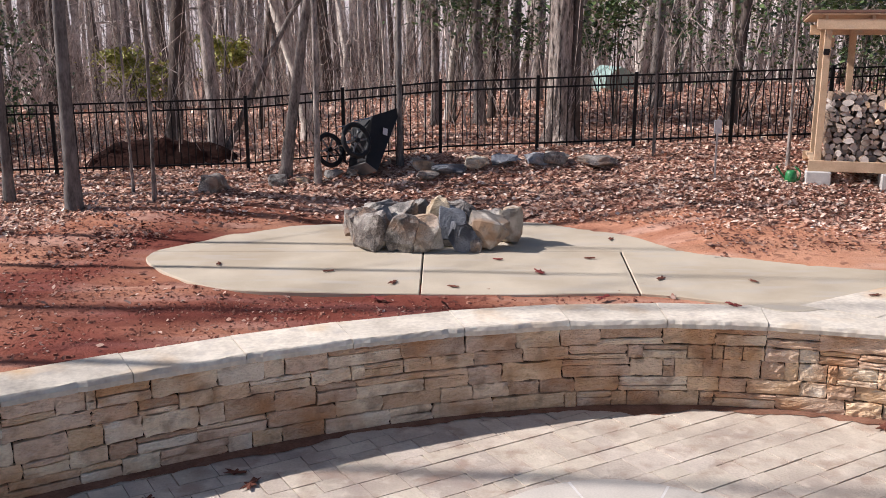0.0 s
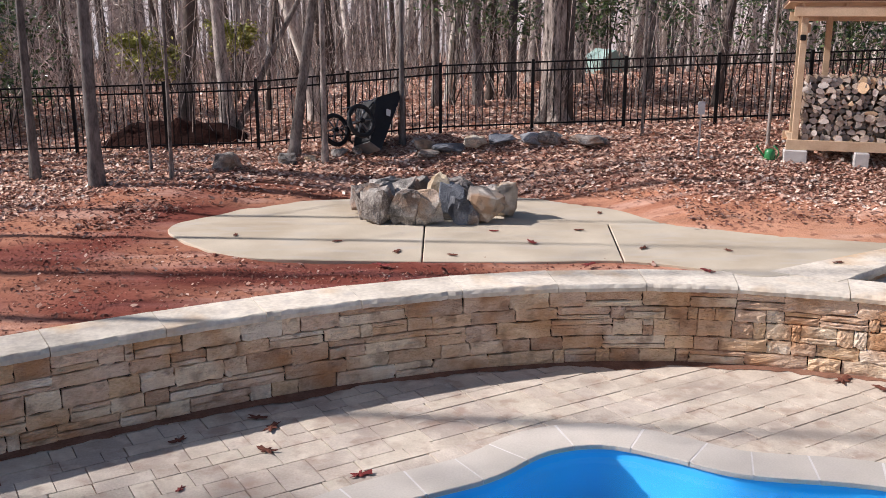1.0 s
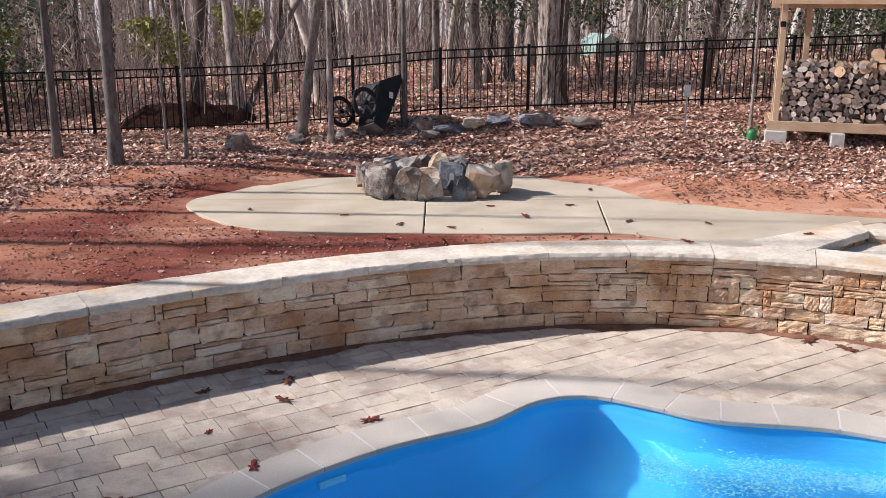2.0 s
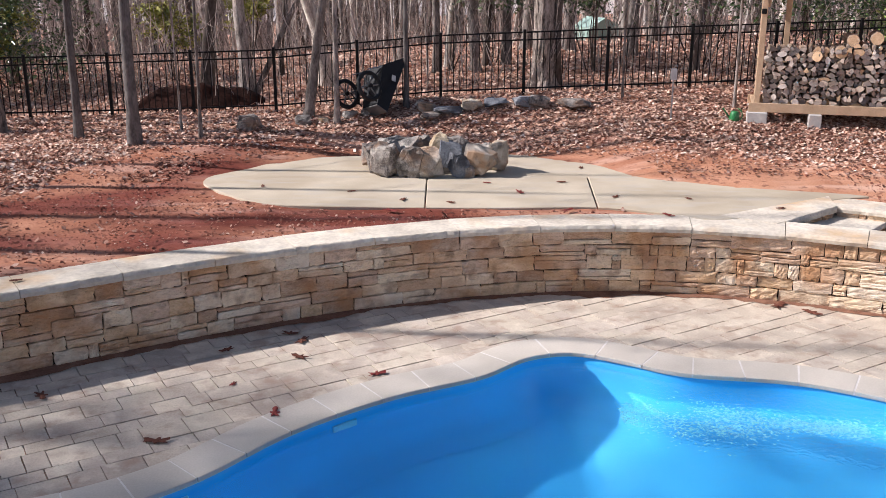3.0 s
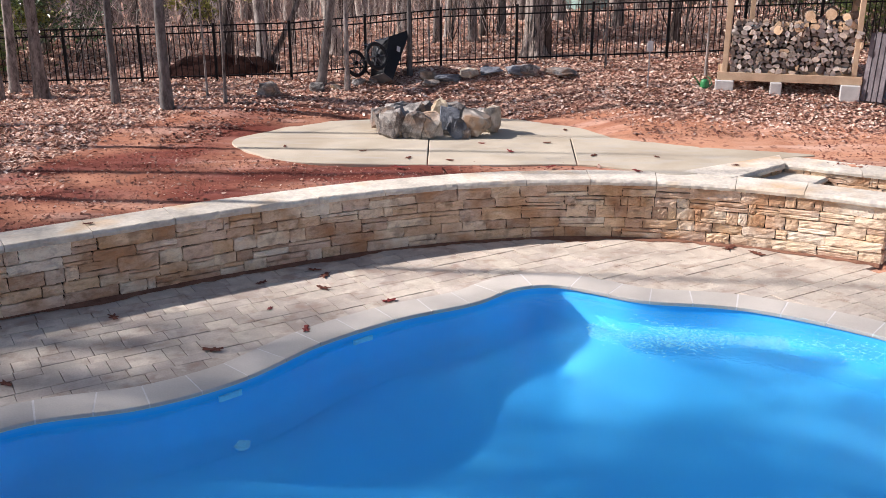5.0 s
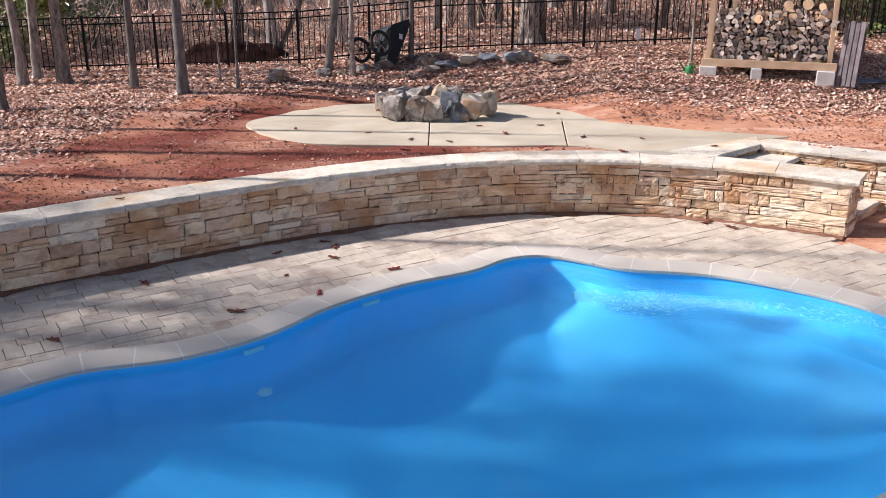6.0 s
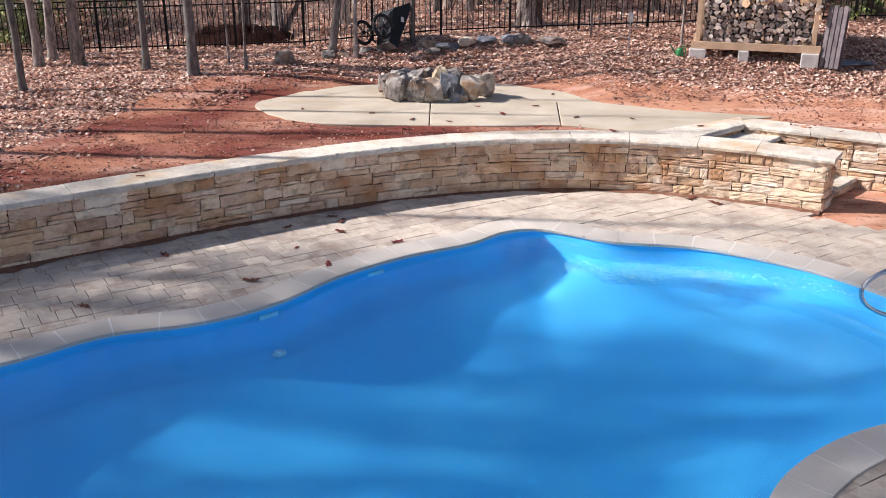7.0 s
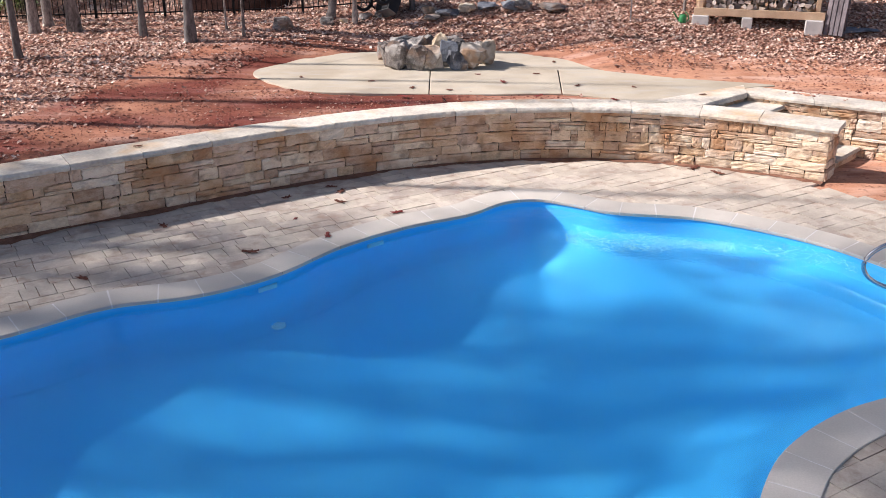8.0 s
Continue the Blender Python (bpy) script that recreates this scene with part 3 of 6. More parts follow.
def stone_blank(seed):
    """A unit block, x and z from -0.5 to 0.5, its broken face towards -y between -1 and -0.6."""
    rnd = random.Random(seed)
    nx, nz = 6, 4
    verts, faces = [], []
    for j in range(nz + 1):
        for i in range(nx + 1):
            edge = i in (0, nx) or j in (0, nz)
            verts.append(Vector((i / nx - 0.5, -0.69 - 0.13 * rnd.random() if edge else -0.88 + rnd.uniform(-0.11, 0.11), j / nz - 0.5)))
            if edge:
                verts[-1].x += rnd.uniform(-0.022, 0.018) * (2.2 if i in (0, nx) and j in (0, nz) and rnd.random() < 0.4 else 1)
                verts[-1].z += rnd.uniform(-0.07, 0.06)
    w = nx + 1
    for j in range(nz):
        for i in range(nx):
            a = j * w + i
            faces.append((a, a + 1, a + w + 1, a + w))
    o = len(verts)
    rim = [i for i in range(w)] + [j * w + nx for j in range(1, nz + 1)] + [nz * w + i for i in range(nx - 1, -1, -1)] + [j * w for j in range(nz - 1, 0, -1)]
    for i in rim:
        verts.append(Vector((verts[i].x, 0, verts[i].z)))
    for k in range(len(rim)):
        k2 = (k + 1) % len(rim)
        faces.append((rim[k], o + k, o + k2, rim[k2]))
    return mesh_of("stone", verts, faces, M_STONE)


BLANKS = [stone_blank(k) for k in range(10)]


def stone_cells(length, height, seed, rows=5, shortest=0.26, longest=0.62):
    """Random ashlar: rectangles (s0, s1, z0, z1) that fill a face."""
    rnd = random.Random(seed)
    cells, bed = [], [0.0]
    for r in range(rows):
        bed.append(bed[-1] + rnd.uniform(0.78, 1.28))
    for r in range(rows):
        s = -rnd.uniform(0, 0.2)
        z0, z1 = height * bed[r] / bed[-1], height * bed[r + 1] / bed[-1]
        rh = z1 - z0
        while s < length:
            e = s + rnd.uniform(shortest, longest)
            if length - e < 0.15:
                e = length
            a, b = max(s, 0), min(e, length)
            pick = rnd.random()
            if b - a > 0.02:
                if pick < 0.42 or b - a < 0.2:
                    cells.append((a, b, z0, z1))
                elif pick < 0.72:
                    m = z0 + rh * rnd.choice((0.36, 0.5, 0.64))
                    cells += [(a, b, z0, m), (a, b, m, z1)]
                elif pick < 0.88:
                    k, m = a + (b - a) * rnd.choice((0.26, 0.74)), z0 + rh * rnd.choice((0.4, 0.6))
                    cells += [(a, k, z0, z1), (k, b, z0, m), (k, b, m, z1)]
                else:
                    k = a + (b - a) * rnd.uniform(0.3, 0.7)
                    cells += [(a, k, z0, z1), (k, b, z0, z1)]
            s = e
    return cells


def lay_stones(parent, at, length, z_low, height, seed, rows=5, gap=0.009, longest=0.62):
    """Lay stones on a face; at(s) gives place, tangent and outward normal."""
    rnd = random.Random(seed + 1)
    made = []
    for a, b, z0, z1 in stone_cells(length, height, seed, rows, longest=longest):
        p, t, nrm = at((a + b) / 2)
        ob = new("stone", rnd.choice(BLANKS))
        ob.parent = parent
        m = Matrix((( t.x, -nrm.x, 0, p.x - nrm.x * 0.03), (t.y, -nrm.y, 0, p.y - nrm.y * 0.03), (0, 0, 1, z_low + (z0 + z1) / 2), (0, 0, 0, 1)))
        flip = -1 if rnd.random() < 0.5 else 1
        depth = rnd.uniform(0.042, 0.072)
        ob.matrix_world = m @ Matrix.Rotation((math.pi if flip < 0 else 0) + rnd.uniform(-0.014, 0.014), 4, "Y") @ Matrix.Diagonal((b - a - gap, depth, z1 - z0 - gap, 1))
        made.append(ob)
    return made


# arc length along the wall
_wx = [WALL_LEFT + (WALL_RIGHT - WALL_LEFT) * i / 600 for i in range(601)]
_ws = [0.0]
for i in range(600):
    _ws.append(_ws[-1] + math.hypot(_wx[i + 1] - _wx[i], wall_y(_wx[i + 1]) - wall_y(_wx[i])))


def wall_at(s):
    return wall_frame(float(np.interp(s, _ws, _wx)))


def straight(p, q):
    """A frame function for a straight face from p to q, seen with p on the viewer's left."""
    p, q = Vector((*p, 0)), Vector((*q, 0))
    t = (q - p).normalized()
    return lambda s: (p + t * s, t, Vector((t.y, -t.x, 0))), (q - p).length


def cap_stone(corners, z0, z1, seed, sub=14):
    """A cap stone over a four-cornered plan (front left, front right, back right, back left) with a broken front edge."""
    rnd = random.Random(seed)
    fl, fr, br, bl = [Vector((*c, 0)) for c in corners]
    verts, faces = [], []
    for i in range(sub + 1):
        u = i / sub
        f, b = fl.lerp(fr, u), bl.lerp(br, u)
        d = (f - b).normalized()
        shift = rnd.uniform(-0.007, 0.004) - (0.012 if rnd.random() < 0.1 else 0)
        j = [shift + rnd.uniform(-0.003, 0.003) for _ in range(3)]
        k = rnd.uniform(-0.006, 0.004)
        verts += [f + d * j[0] + Vector((0, 0, z0)), f + d * (j[1] + 0.006) + Vector((0, 0, (z0 + z1) / 2)), f + d * (j[2] - 0.008) + Vector((0, 0, z1 - 0.012)),
                  f + d * (shift - rnd.uniform(0.016, 0.024)) + Vector((0, 0, z1 + k * 0.4)), b + d * 0.01 + Vector((0, 0, z1)), b + Vector((0, 0, z1 - 0.01)), b + Vector((0, 0, z0))]
    w = 7
    for i in range(sub):
        for k in range(w):
            a, b2 = i * w + k, i * w + (k + 1) % w
            faces.append((a, a + w, b2 + w, b2))
    faces += [tuple(range(w)), tuple(sub * w + k for k in range(w))[::-1]]
    return mesh_of("cap_stone", verts, faces, M_CAP)


wall_1 = thing("wall_1", "curved stacked tan stone retaining wall with cream cap stones", "wall", kind="structure")
part("core", mesh_of("core", *ribbon(WALL_LEFT, WALL_RIGHT - 0.03, (-0.03, -0.42), (-0.05, WALL_TOP)), M_MORTAR), None, wall_1)
_s = _ws[-1]
k = 0
while _s > 0.3:
    ln = 0.82 + 0.2 * random.Random(k).random()
    xa, xb = (float(np.interp(max(v, 0), _ws, _wx)) for v in (_s - ln, _s - 0.007))
    if k == 0:
        xb += 0.09
    (pa, ta, na), (pb, tb, nb) = wall_frame(xa), wall_frame(xb)
    part("cap_stone", cap_stone([(pa + na * 0.045)[:2], (pb + nb * 0.045)[:2], (pb - nb * 0.48)[:2], (pa - na * 0.48)[:2]], WALL_TOP, CAP_TOP + 0.004 * (k % 2), 40 + k), None, wall_1)
    _s -= ln
    k += 1
# ---------------------------------------------------------------- fence
def build_fence():
    step = 1.455
    fence = thing("fence", "black aluminium picket fence stepping down the slope", "fence")
    post = from_bm("post", a_box(-0.025, 0.025, -0.025, 0.025, -0.05, 1.12, 0.004), M_FENCE)
    picket = from_bm("picket", a_box(-0.007, 0.007, -0.007, 0.007, 0.05, 1.08), M_FENCE)
    x0 = -5.86 - 5 * step
    for k in range(16):
        x = x0 + k * step
        p = part("post", post, None, fence)
        p.location = (x, FENCE_Y, fence_ground(x))
        xa, xb = x + 0.03, x + step - 0.03
        for h in (0.10, 0.93, 1.06):
            za, zb = fence_ground(x) + h, fence_ground(x + step) + h
            verts = [Vector((a, FENCE_Y + dy, z + dz)) for a, z in ((xa, za), (xb, zb)) for dy, dz in ((-0.014, 0), (0.014, 0), (0.014, 0.025), (-0.014, 0.025))]
            part("rail", mesh_of("rail", verts, [(0, 1, 2, 3), (7, 6, 5, 4), (0, 4, 5, 1), (1, 5, 6, 2), (2, 6, 7, 3), (3, 7, 4, 0)], M_FENCE), None, fence)
        for j in range(1, 13):
            u = j / 13
            q = part("picket", picket, None, fence)
            q.location = (x + step * u, FENCE_Y, fence_ground(x) * (1 - u) + fence_ground(x + step) * u)


build_fence()


# ---------------------------------------------------------------- trees
def limb_path(start, direction, length, segs, wander, rise=0.0):
    pts = [Vector(start)]
    d = Vector(direction).normalized()
    for _ in range(segs):
        d = (d + Vector((random.uniform(-1, 1), random.uniform(-1, 1), random.uniform(-1, 1) + rise)) * wander).normalized()
        pts.append(pts[-1] + d * length / segs)
    return pts


def bare_tree(diam, height, bend=0.02, first=0.35, limbs=14, sides=10, mat=None):
    """A leafless tree at the origin: a flared, tapering trunk and a crown of limbs and twigs."""
    mat = mat or M_BARK
    root = thing("tree", "tall bare grey-brown tree trunk in the leaf litter", "tree")
    segs = 16
    pts, d = [Vector((0, 0, -0.25))], Vector((0, 0, 1))
    for i in range(segs):
        d = (d + Vector((random.gauss(0, bend), random.gauss(0, bend), 0.02))).normalized()
        pts.append(pts[-1] + d * (height + 0.25) / segs)
    radii = [diam / 2 * (1 - 0.85 * (i / segs)) for i in range(segs + 1)]
    pts.insert(1, pts[0].lerp(pts[1], 0.35))
    pts.insert(2, pts[0].lerp(pts[2], 0.6))
    radii = [radii[0] * 1.4, radii[0] * 1.25, radii[0] * 1.06] + radii[1:]
    v, f = tube(pts, radii, sides)
    v = [p + Vector((noise.noise(p * 5), noise.noise(p * 5 + Vector((9, 0, 0))), 0)) * diam * 0.12 for p in v]
    part("trunk", mesh_of("trunk", v, f, mat, True), None, root)
    pieces = []
    limbs = limbs // 2
    for k in range(limbs):
        u = first + (0.97 - first) * (k + random.random()) / limbs
        i = min(int(u * segs) + 2, len(pts) - 2)
        at = pts[i].lerp(pts[i + 1], random.random())
        w = random.uniform(0, 6.283)
        ln = height * random.uniform(0.10, 0.24) * (1.25 - u)
        r = radii[i] * random.uniform(0.25, 0.45)
        path = limb_path(at, (math.cos(w), math.sin(w), random.uniform(0.3, 1.1)), ln, 5, 0.22, 0.3)
        pieces.append(tube(path, [r * (1 - 0.17 * j) for j in range(6)], 4, False))
        for m in range(3):
            q = path[random.randint(1, 5)]
            w2 = w + random.uniform(-1.3, 1.3)
            sub = limb_path(q, (math.cos(w2), math.sin(w2), random.uniform(0.0, 1.2)), ln * random.uniform(0.3, 0.6), 4, 0.3, 0.2)
            pieces.append(tube(sub, [r * 0.45 * (1 - 0.2 * j) for j in range(5)], 3, False))
            for _ in range(1):
                q2 = sub[random.randint(1, 4)]
                tw = limb_path(q2, (random.uniform(-1, 1), random.uniform(-1, 1), random.uniform(0, 1)), ln * 0.22, 2, 0.3)
                pieces.append(tube(tw, [r * 0.18, r * 0.14, r * 0.07], 3, False))
    part("crown", mesh_of("crown", *merge(pieces), mat), None, root)
    return root


random.seed(11)
M_BARK_GREY = material("grey_bark", (0.05, 0.045, 0.042), (0.22, 0.20, 0.19), 0.95, 14, 60, 0.5, per_piece=0.15, dist=0.012, stretch=(1, 1, 0.35))
PROTO = [bare_tree(0.22, h, b, f, n, 10, M_BARK_GREY if b == 0.012 else None) for h, b, f, n in ((15, 0.012, 0.3, 16), (17, 0.02, 0.4, 14), (13, 0.03, 0.25, 16), (16, 0.015, 0.45, 12))]


def plant(k, x, y, diam, tall=1.0, lean=(0, 0), z=None):
    m = pose(x, y, upper(x, y) if z is None else z, lean[0], lean[1], random.uniform(0, 360))
    t = copy_thing(PROTO[k % 4], m @ Matrix.Diagonal((diam / 0.22, diam / 0.22, tall, 1)))
    return t


YARD = ((-4.83, 15.08, 0.21), (-3.88, 15.48, 0.06), (-4.31, 15.94, 0.045), (-1.77, 16.22, 0.10), (-0.64, 16.85, 0.10), (3.07, 16.68, 0.045), (4.78, 15.98, 0.055),
        (-7.94, 12.92, 0.14), (-7.70, 14.02, 0.14), (-8.17, 16.0, 0.2), (-8.11, 16.58, 0.2), (-7.37, 16.04, 0.25), (-5.85, 15.50, 0.14))
WOODS = ((-3.72, 18.48, 0.26), (0.67, 20.2, 0.22), (-0.13, 20.4, 0.17), (1.35, 21.2, 0.2), (-0.95, 22.5, 0.18), (2.91, 23.1, 0.32), (4.16, 21.8, 0.26))
for k, (x, y, d) in enumerate(YARD + WOODS):
    plant(k, x, y, d, 0.4 + min(d * 1.5, 0.4))


# ---------------------------------------------------------------- steps and the wall behind them
def build_steps():
    corner_out, corner_in = (4.95, 12.18), (4.86, 11.70)
    right_out, right_in = (8.60, 10.05), (8.48, 9.72)
    wall_2 = thing("wall_2", "stacked tan stone wall behind the garden steps", "wall", kind="structure")
    at, ln = straight(corner_in, right_in)
    _, t, nrm = at(0)
    off = nrm * 0.03
    a, b = Vector((*corner_in, 0)) - off, Vector((*right_in, 0)) - off
    back = -nrm * 0.36
    vv = [p + Vector((0, 0, z)) for z in (-0.05, WALL_TOP) for p in (a, b, b + back, a + back)]
    part("core", mesh_of("core", vv, [(0, 1, 2, 3), (7, 6, 5, 4), (0, 4, 5, 1), (1, 5, 6, 2), (2, 6, 7, 3), (3, 7, 4, 0)], M_MORTAR), None, wall_2)
    n = 4
    for k in range(n):
        u0, u1 = k / n, (k + 1) / n - 0.002
        f = [Vector((*corner_in, 0)).lerp(Vector((*right_in, 0)), u) + nrm * 0.045 for u in (u0, u1)]
        g = [Vector((*corner_out, 0)).lerp(Vector((*right_out, 0)), u) for u in (u0, u1)]
        part("cap_stone", cap_stone([f[0][:2], f[1][:2], g[1][:2], g[0][:2]], WALL_TOP, CAP_TOP, 90 + k), None, wall_2)
    wall_3 = thing("wall_3", "low stone kerb wall as top step to the slab", "wall", kind="structure")
    p, q = (3.90, 10.92), (4.80, 11.66)
    d = (Vector((*q, 0)) - Vector((*p, 0))).normalized()
    side = Vector((-d.y, d.x, 0))
    vv = [w + Vector((0, 0, z)) for z in (-0.05, WALL_TOP) for w in (Vector((*p, 0)) + side * 0.03, Vector((*q, 0)) + side * 0.03, Vector((*q, 0)) + side * 0.4, Vector((*p, 0)) + side * 0.4)]
    part("core", mesh_of("core", vv, [(0, 1, 2, 3), (7, 6, 5, 4), (0, 4, 5, 1), (1, 5, 6, 2), (2, 6, 7, 3), (3, 7, 4, 0)], M_MORTAR), None, wall_3)
    for k, (u0, u1) in enumerate(((-0.1, 0.49), (0.497, 1.0))):
        f = [Vector((*p, 0)).lerp(Vector((*q, 0)), u) - side * 0.05 for u in (u0, u1)]
        g = [Vector((3.26, 11.2, 0)).lerp(Vector((4.93, 12.17, 0)), max(u, 0)) for u in (u0, u1)]
        part("cap_stone", cap_stone([f[0][:2], f[1][:2], g[1][:2], g[0][:2]], WALL_TOP + 0.002, CAP_TOP + 0.006, 97 + k), None, wall_3)
    steps = thing("garden_steps", "stone steps with a cream tread rising between two walls", "steps", kind="structure")
    # each tread runs across the well between the front wall and the back wall
    run = Vector((0.86, -0.5, 0))
    for k in range(4):
        z = 0.17 * (k + 1)
        o = -run * (0.40 * k)
        f0, f1 = Vector((5.84, 10.20, 0)) + o, Vector((6.62, 11.02, 0)) + o
        r0, r1 = f0 - run * 0.62, f1 - run * 0.62
        if k == 3:
            r0, r1 = f0 - run * 1.3, f1 - run * 1.2
        corners = [w[:2] for w in (f1, f0, r0, r1)]
        part("tread", cap_stone([corners[1], corners[0], corners[3], corners[2]], z - 0.055, z, 110 + k), None, steps)
        vv = [w + Vector((0, 0, zz)) - run * (0.05 if i in (0, 1) else 0) for zz in (z - 0.19, z - 0.055) for i, w in enumerate((f0, f1, r1, r0))]
        part("riser", mesh_of("riser", vv, [(0, 1, 2, 3), (7, 6, 5, 4), (0, 4, 5, 1), (1, 5, 6, 2), (2, 6, 7, 3), (3, 7, 4, 0)], M_STONE), None, steps)
    return wall_2, wall_3, at, ln, (p, q)


WALL_2, WALL_3, _at2, _len2, _leg = build_steps()


# ---------------------------------------------------------------- pool coping and rail
def build_coping():
    coping = thing("pool_coping", "pale grey stone pool coping with white grouted joints", "coping", kind="structure")
    inner, mid, outer = offset_curve(POOL, -0.02), POOL, offset_curve(POOL, 0.39)
    n = len(POOL)
    ring = [0.0]
    for i in range(n):
        ring.append(ring[-1] + (POOL[(i + 1) % n] - POOL[i]).length)
    total = ring[-1]
    blocks = round(total / 0.47)

    def on(curve, s):
        s %= total
        i = int(np.searchsorted(ring, s, side="right")) - 1
        i = min(i, n - 1)
        u = (s - ring[i]) / (ring[i + 1] - ring[i])
        return curve[i].lerp(curve[(i + 1) % n], u)

    for k in range(blocks):
        s0, s1 = total * k / blocks + 0.008, total * (k + 1) / blocks - 0.008
        verts, faces = [], []
        for j in range(5):
            s = s0 + (s1 - s0) * j / 4
            a, b = on(inner, s), on(outer, s)
            d = (b - a).normalized()
            verts += [a + Vector((0, 0, -0.018)), a + Vector((0, 0, 0.012)), a + d * 0.006 + Vector((0, 0, 0.018)), b - d * 0.006 + Vector((0, 0, 0.018)), b + Vector((0, 0, 0.012)), b + Vector((0, 0, -0.045))]
        for j in range(4):
            for q in range(6):
                a, b = j * 6 + q, j * 6 + (q + 1) % 6
                faces.append((a, b, b + 6, a + 6))
        faces += [(5, 4, 3, 2, 1, 0), tuple(24 + q for q in range(6))]
        part("coping_stone", mesh_of("coping_stone", verts, faces, M_COPING), None, coping)
    verts = [p + Vector((0, 0, 0.0155)) for p in offset_curve(POOL, -0.006)] + [p + Vector((0, 0, 0.0172)) for p in offset_curve(POOL, 0.38)]
    verts += [p + Vector((0, 0, -0.03)) for p in offset_curve(POOL, -0.008)]
    faces = [(i, (i + 1) % n, n + (i + 1) % n, n + i) for i in range(n)] + [(i, 2 * n + i, 2 * n + (i + 1) % n, (i + 1) % n) for i in range(n)]
    part("grout", mesh_of("grout", verts, faces, M_GROUT), None, coping)


build_coping()


def build_rail():
    rail = thing("pool_handrail", "polished stainless steel looped pool handrail", "handrail")
    pts = [(6.10, 5.6, 0.0), (6.10, 5.6, 0.5), (6.03, 5.6, 0.72), (5.85, 5.6, 0.82), (5.35, 5.6, 0.84), (4.90, 5.6, 0.83), (4.57, 5.6, 0.78), (4.37, 5.6, 0.66), (4.31, 5.6, 0.52),
           (4.39, 5.6, 0.38), (4.61, 5.6, 0.27), (4.95, 5.6, 0.22), (5.45, 5.6, 0.22), (6.10, 5.6, 0.24)]
    fine = []
    for i in range(len(pts) - 1):
        p = [Vector(pts[min(max(i + k, 0), len(pts) - 1)]) for k in (-1, 0, 1, 2)]
        for j in range(4):
            u = j / 4
            fine.append(0.5 * ((2 * p[1]) + (p[2] - p[0]) * u + (2 * p[0] - 5 * p[1] + 4 * p[2] - p[3]) * u * u + (3 * p[1] - p[0] - 3 * p[2] + p[3]) * u ** 3))
    fine.append(Vector(pts[-1]))
    part("tube", mesh_of("tube", *tube(fine, [0.024] * len(fine), 12), M_STEEL, True), None, rail)
    for dy in (0,):
        part("base_flange", mesh_of("base_flange", *tube([(6.1, 5.6, 0.0), (6.1, 5.6, 0.02), (6.1, 5.6, 0.035)], [0.055, 0.055, 0.03], 16), M_STEEL), None, rail)


build_rail()


def build_skimmers():
    for x in (-0.86, -1.95):
        i = min(range(len(POOL)), key=lambda k: abs(POOL[k].x - x) + (9 if POOL[k].y < 5 else 0))
        t = (POOL[(i + 1) % len(POOL)] - POOL[i - 1]).normalized()
        sk = thing("pool_skimmer", "pale blue skimmer mouth in the pool wall", "skimmer", tuple(POOL[i]), math.degrees(math.atan2(t.y, t.x)))
        part("faceplate", a_box(-0.12, 0.12, -0.030, 0.02, -0.24, -0.12, 0.004), M_SKIM, sk)
        part("weir_door", a_box(-0.085, 0.085, -0.036, -0.026, -0.215, -0.145, 0.003), M_SKIM, sk)


M_SKIM = material("pale_blue_plastic", (0.50, 0.82, 0.92), (0.60, 0.88, 0.95), 0.4, 3, 30, 0.0)
build_skimmers()


def build_return():
    """A pale return fitting on the pool floor."""
    fit = thing("pool_return", "pale blue return fitting on the pool floor", "pool fitting", (-1.84, 6.12, pool_floor(-1.84, 6.12) + 0.015))
    part("flange", mesh_of("flange", *tube([(0, 0, -0.02), (0, 0, 0.012), (0, 0, 0.02)], [0.085, 0.085, 0.06], 16), M_SKIM), None, fit)
    part("nozzle", mesh_of("nozzle", *tube([(0, 0, 0.015), (0, 0, 0.05), (0, 0, 0.055)], [0.045, 0.04, 0.025], 14), M_SKIM), None, fit)


build_return()


def build_caustic_flecks():
    """Pale flecks that imitate caustic light glitter along the far side of the pool."""
    rnd = random.Random(404)
    lists = []
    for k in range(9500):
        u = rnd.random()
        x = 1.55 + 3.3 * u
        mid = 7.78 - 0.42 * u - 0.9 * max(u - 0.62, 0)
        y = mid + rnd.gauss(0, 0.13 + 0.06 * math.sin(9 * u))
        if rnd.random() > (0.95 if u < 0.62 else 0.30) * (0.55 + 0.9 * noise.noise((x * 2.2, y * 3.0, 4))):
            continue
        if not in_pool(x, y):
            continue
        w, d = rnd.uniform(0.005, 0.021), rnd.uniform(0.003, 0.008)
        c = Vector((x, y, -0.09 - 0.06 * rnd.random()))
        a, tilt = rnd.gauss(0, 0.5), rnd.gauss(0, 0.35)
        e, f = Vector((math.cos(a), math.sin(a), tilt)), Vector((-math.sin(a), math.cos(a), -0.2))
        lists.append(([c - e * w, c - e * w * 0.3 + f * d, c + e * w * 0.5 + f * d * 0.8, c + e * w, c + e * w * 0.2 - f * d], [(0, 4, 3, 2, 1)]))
    ob = new("bubbles", mesh_of("bubbles", *merge(lists), material("caustic_fleck", (0.30, 0.80, 0.88), (0.62, 0.95, 0.95), 0.3, 12, 60, 0.0)))
    tagged(ob, "pale flecks imitating caustic light glitter in the pool water", "bubbles", kind="stuff")


build_caustic_flecks()


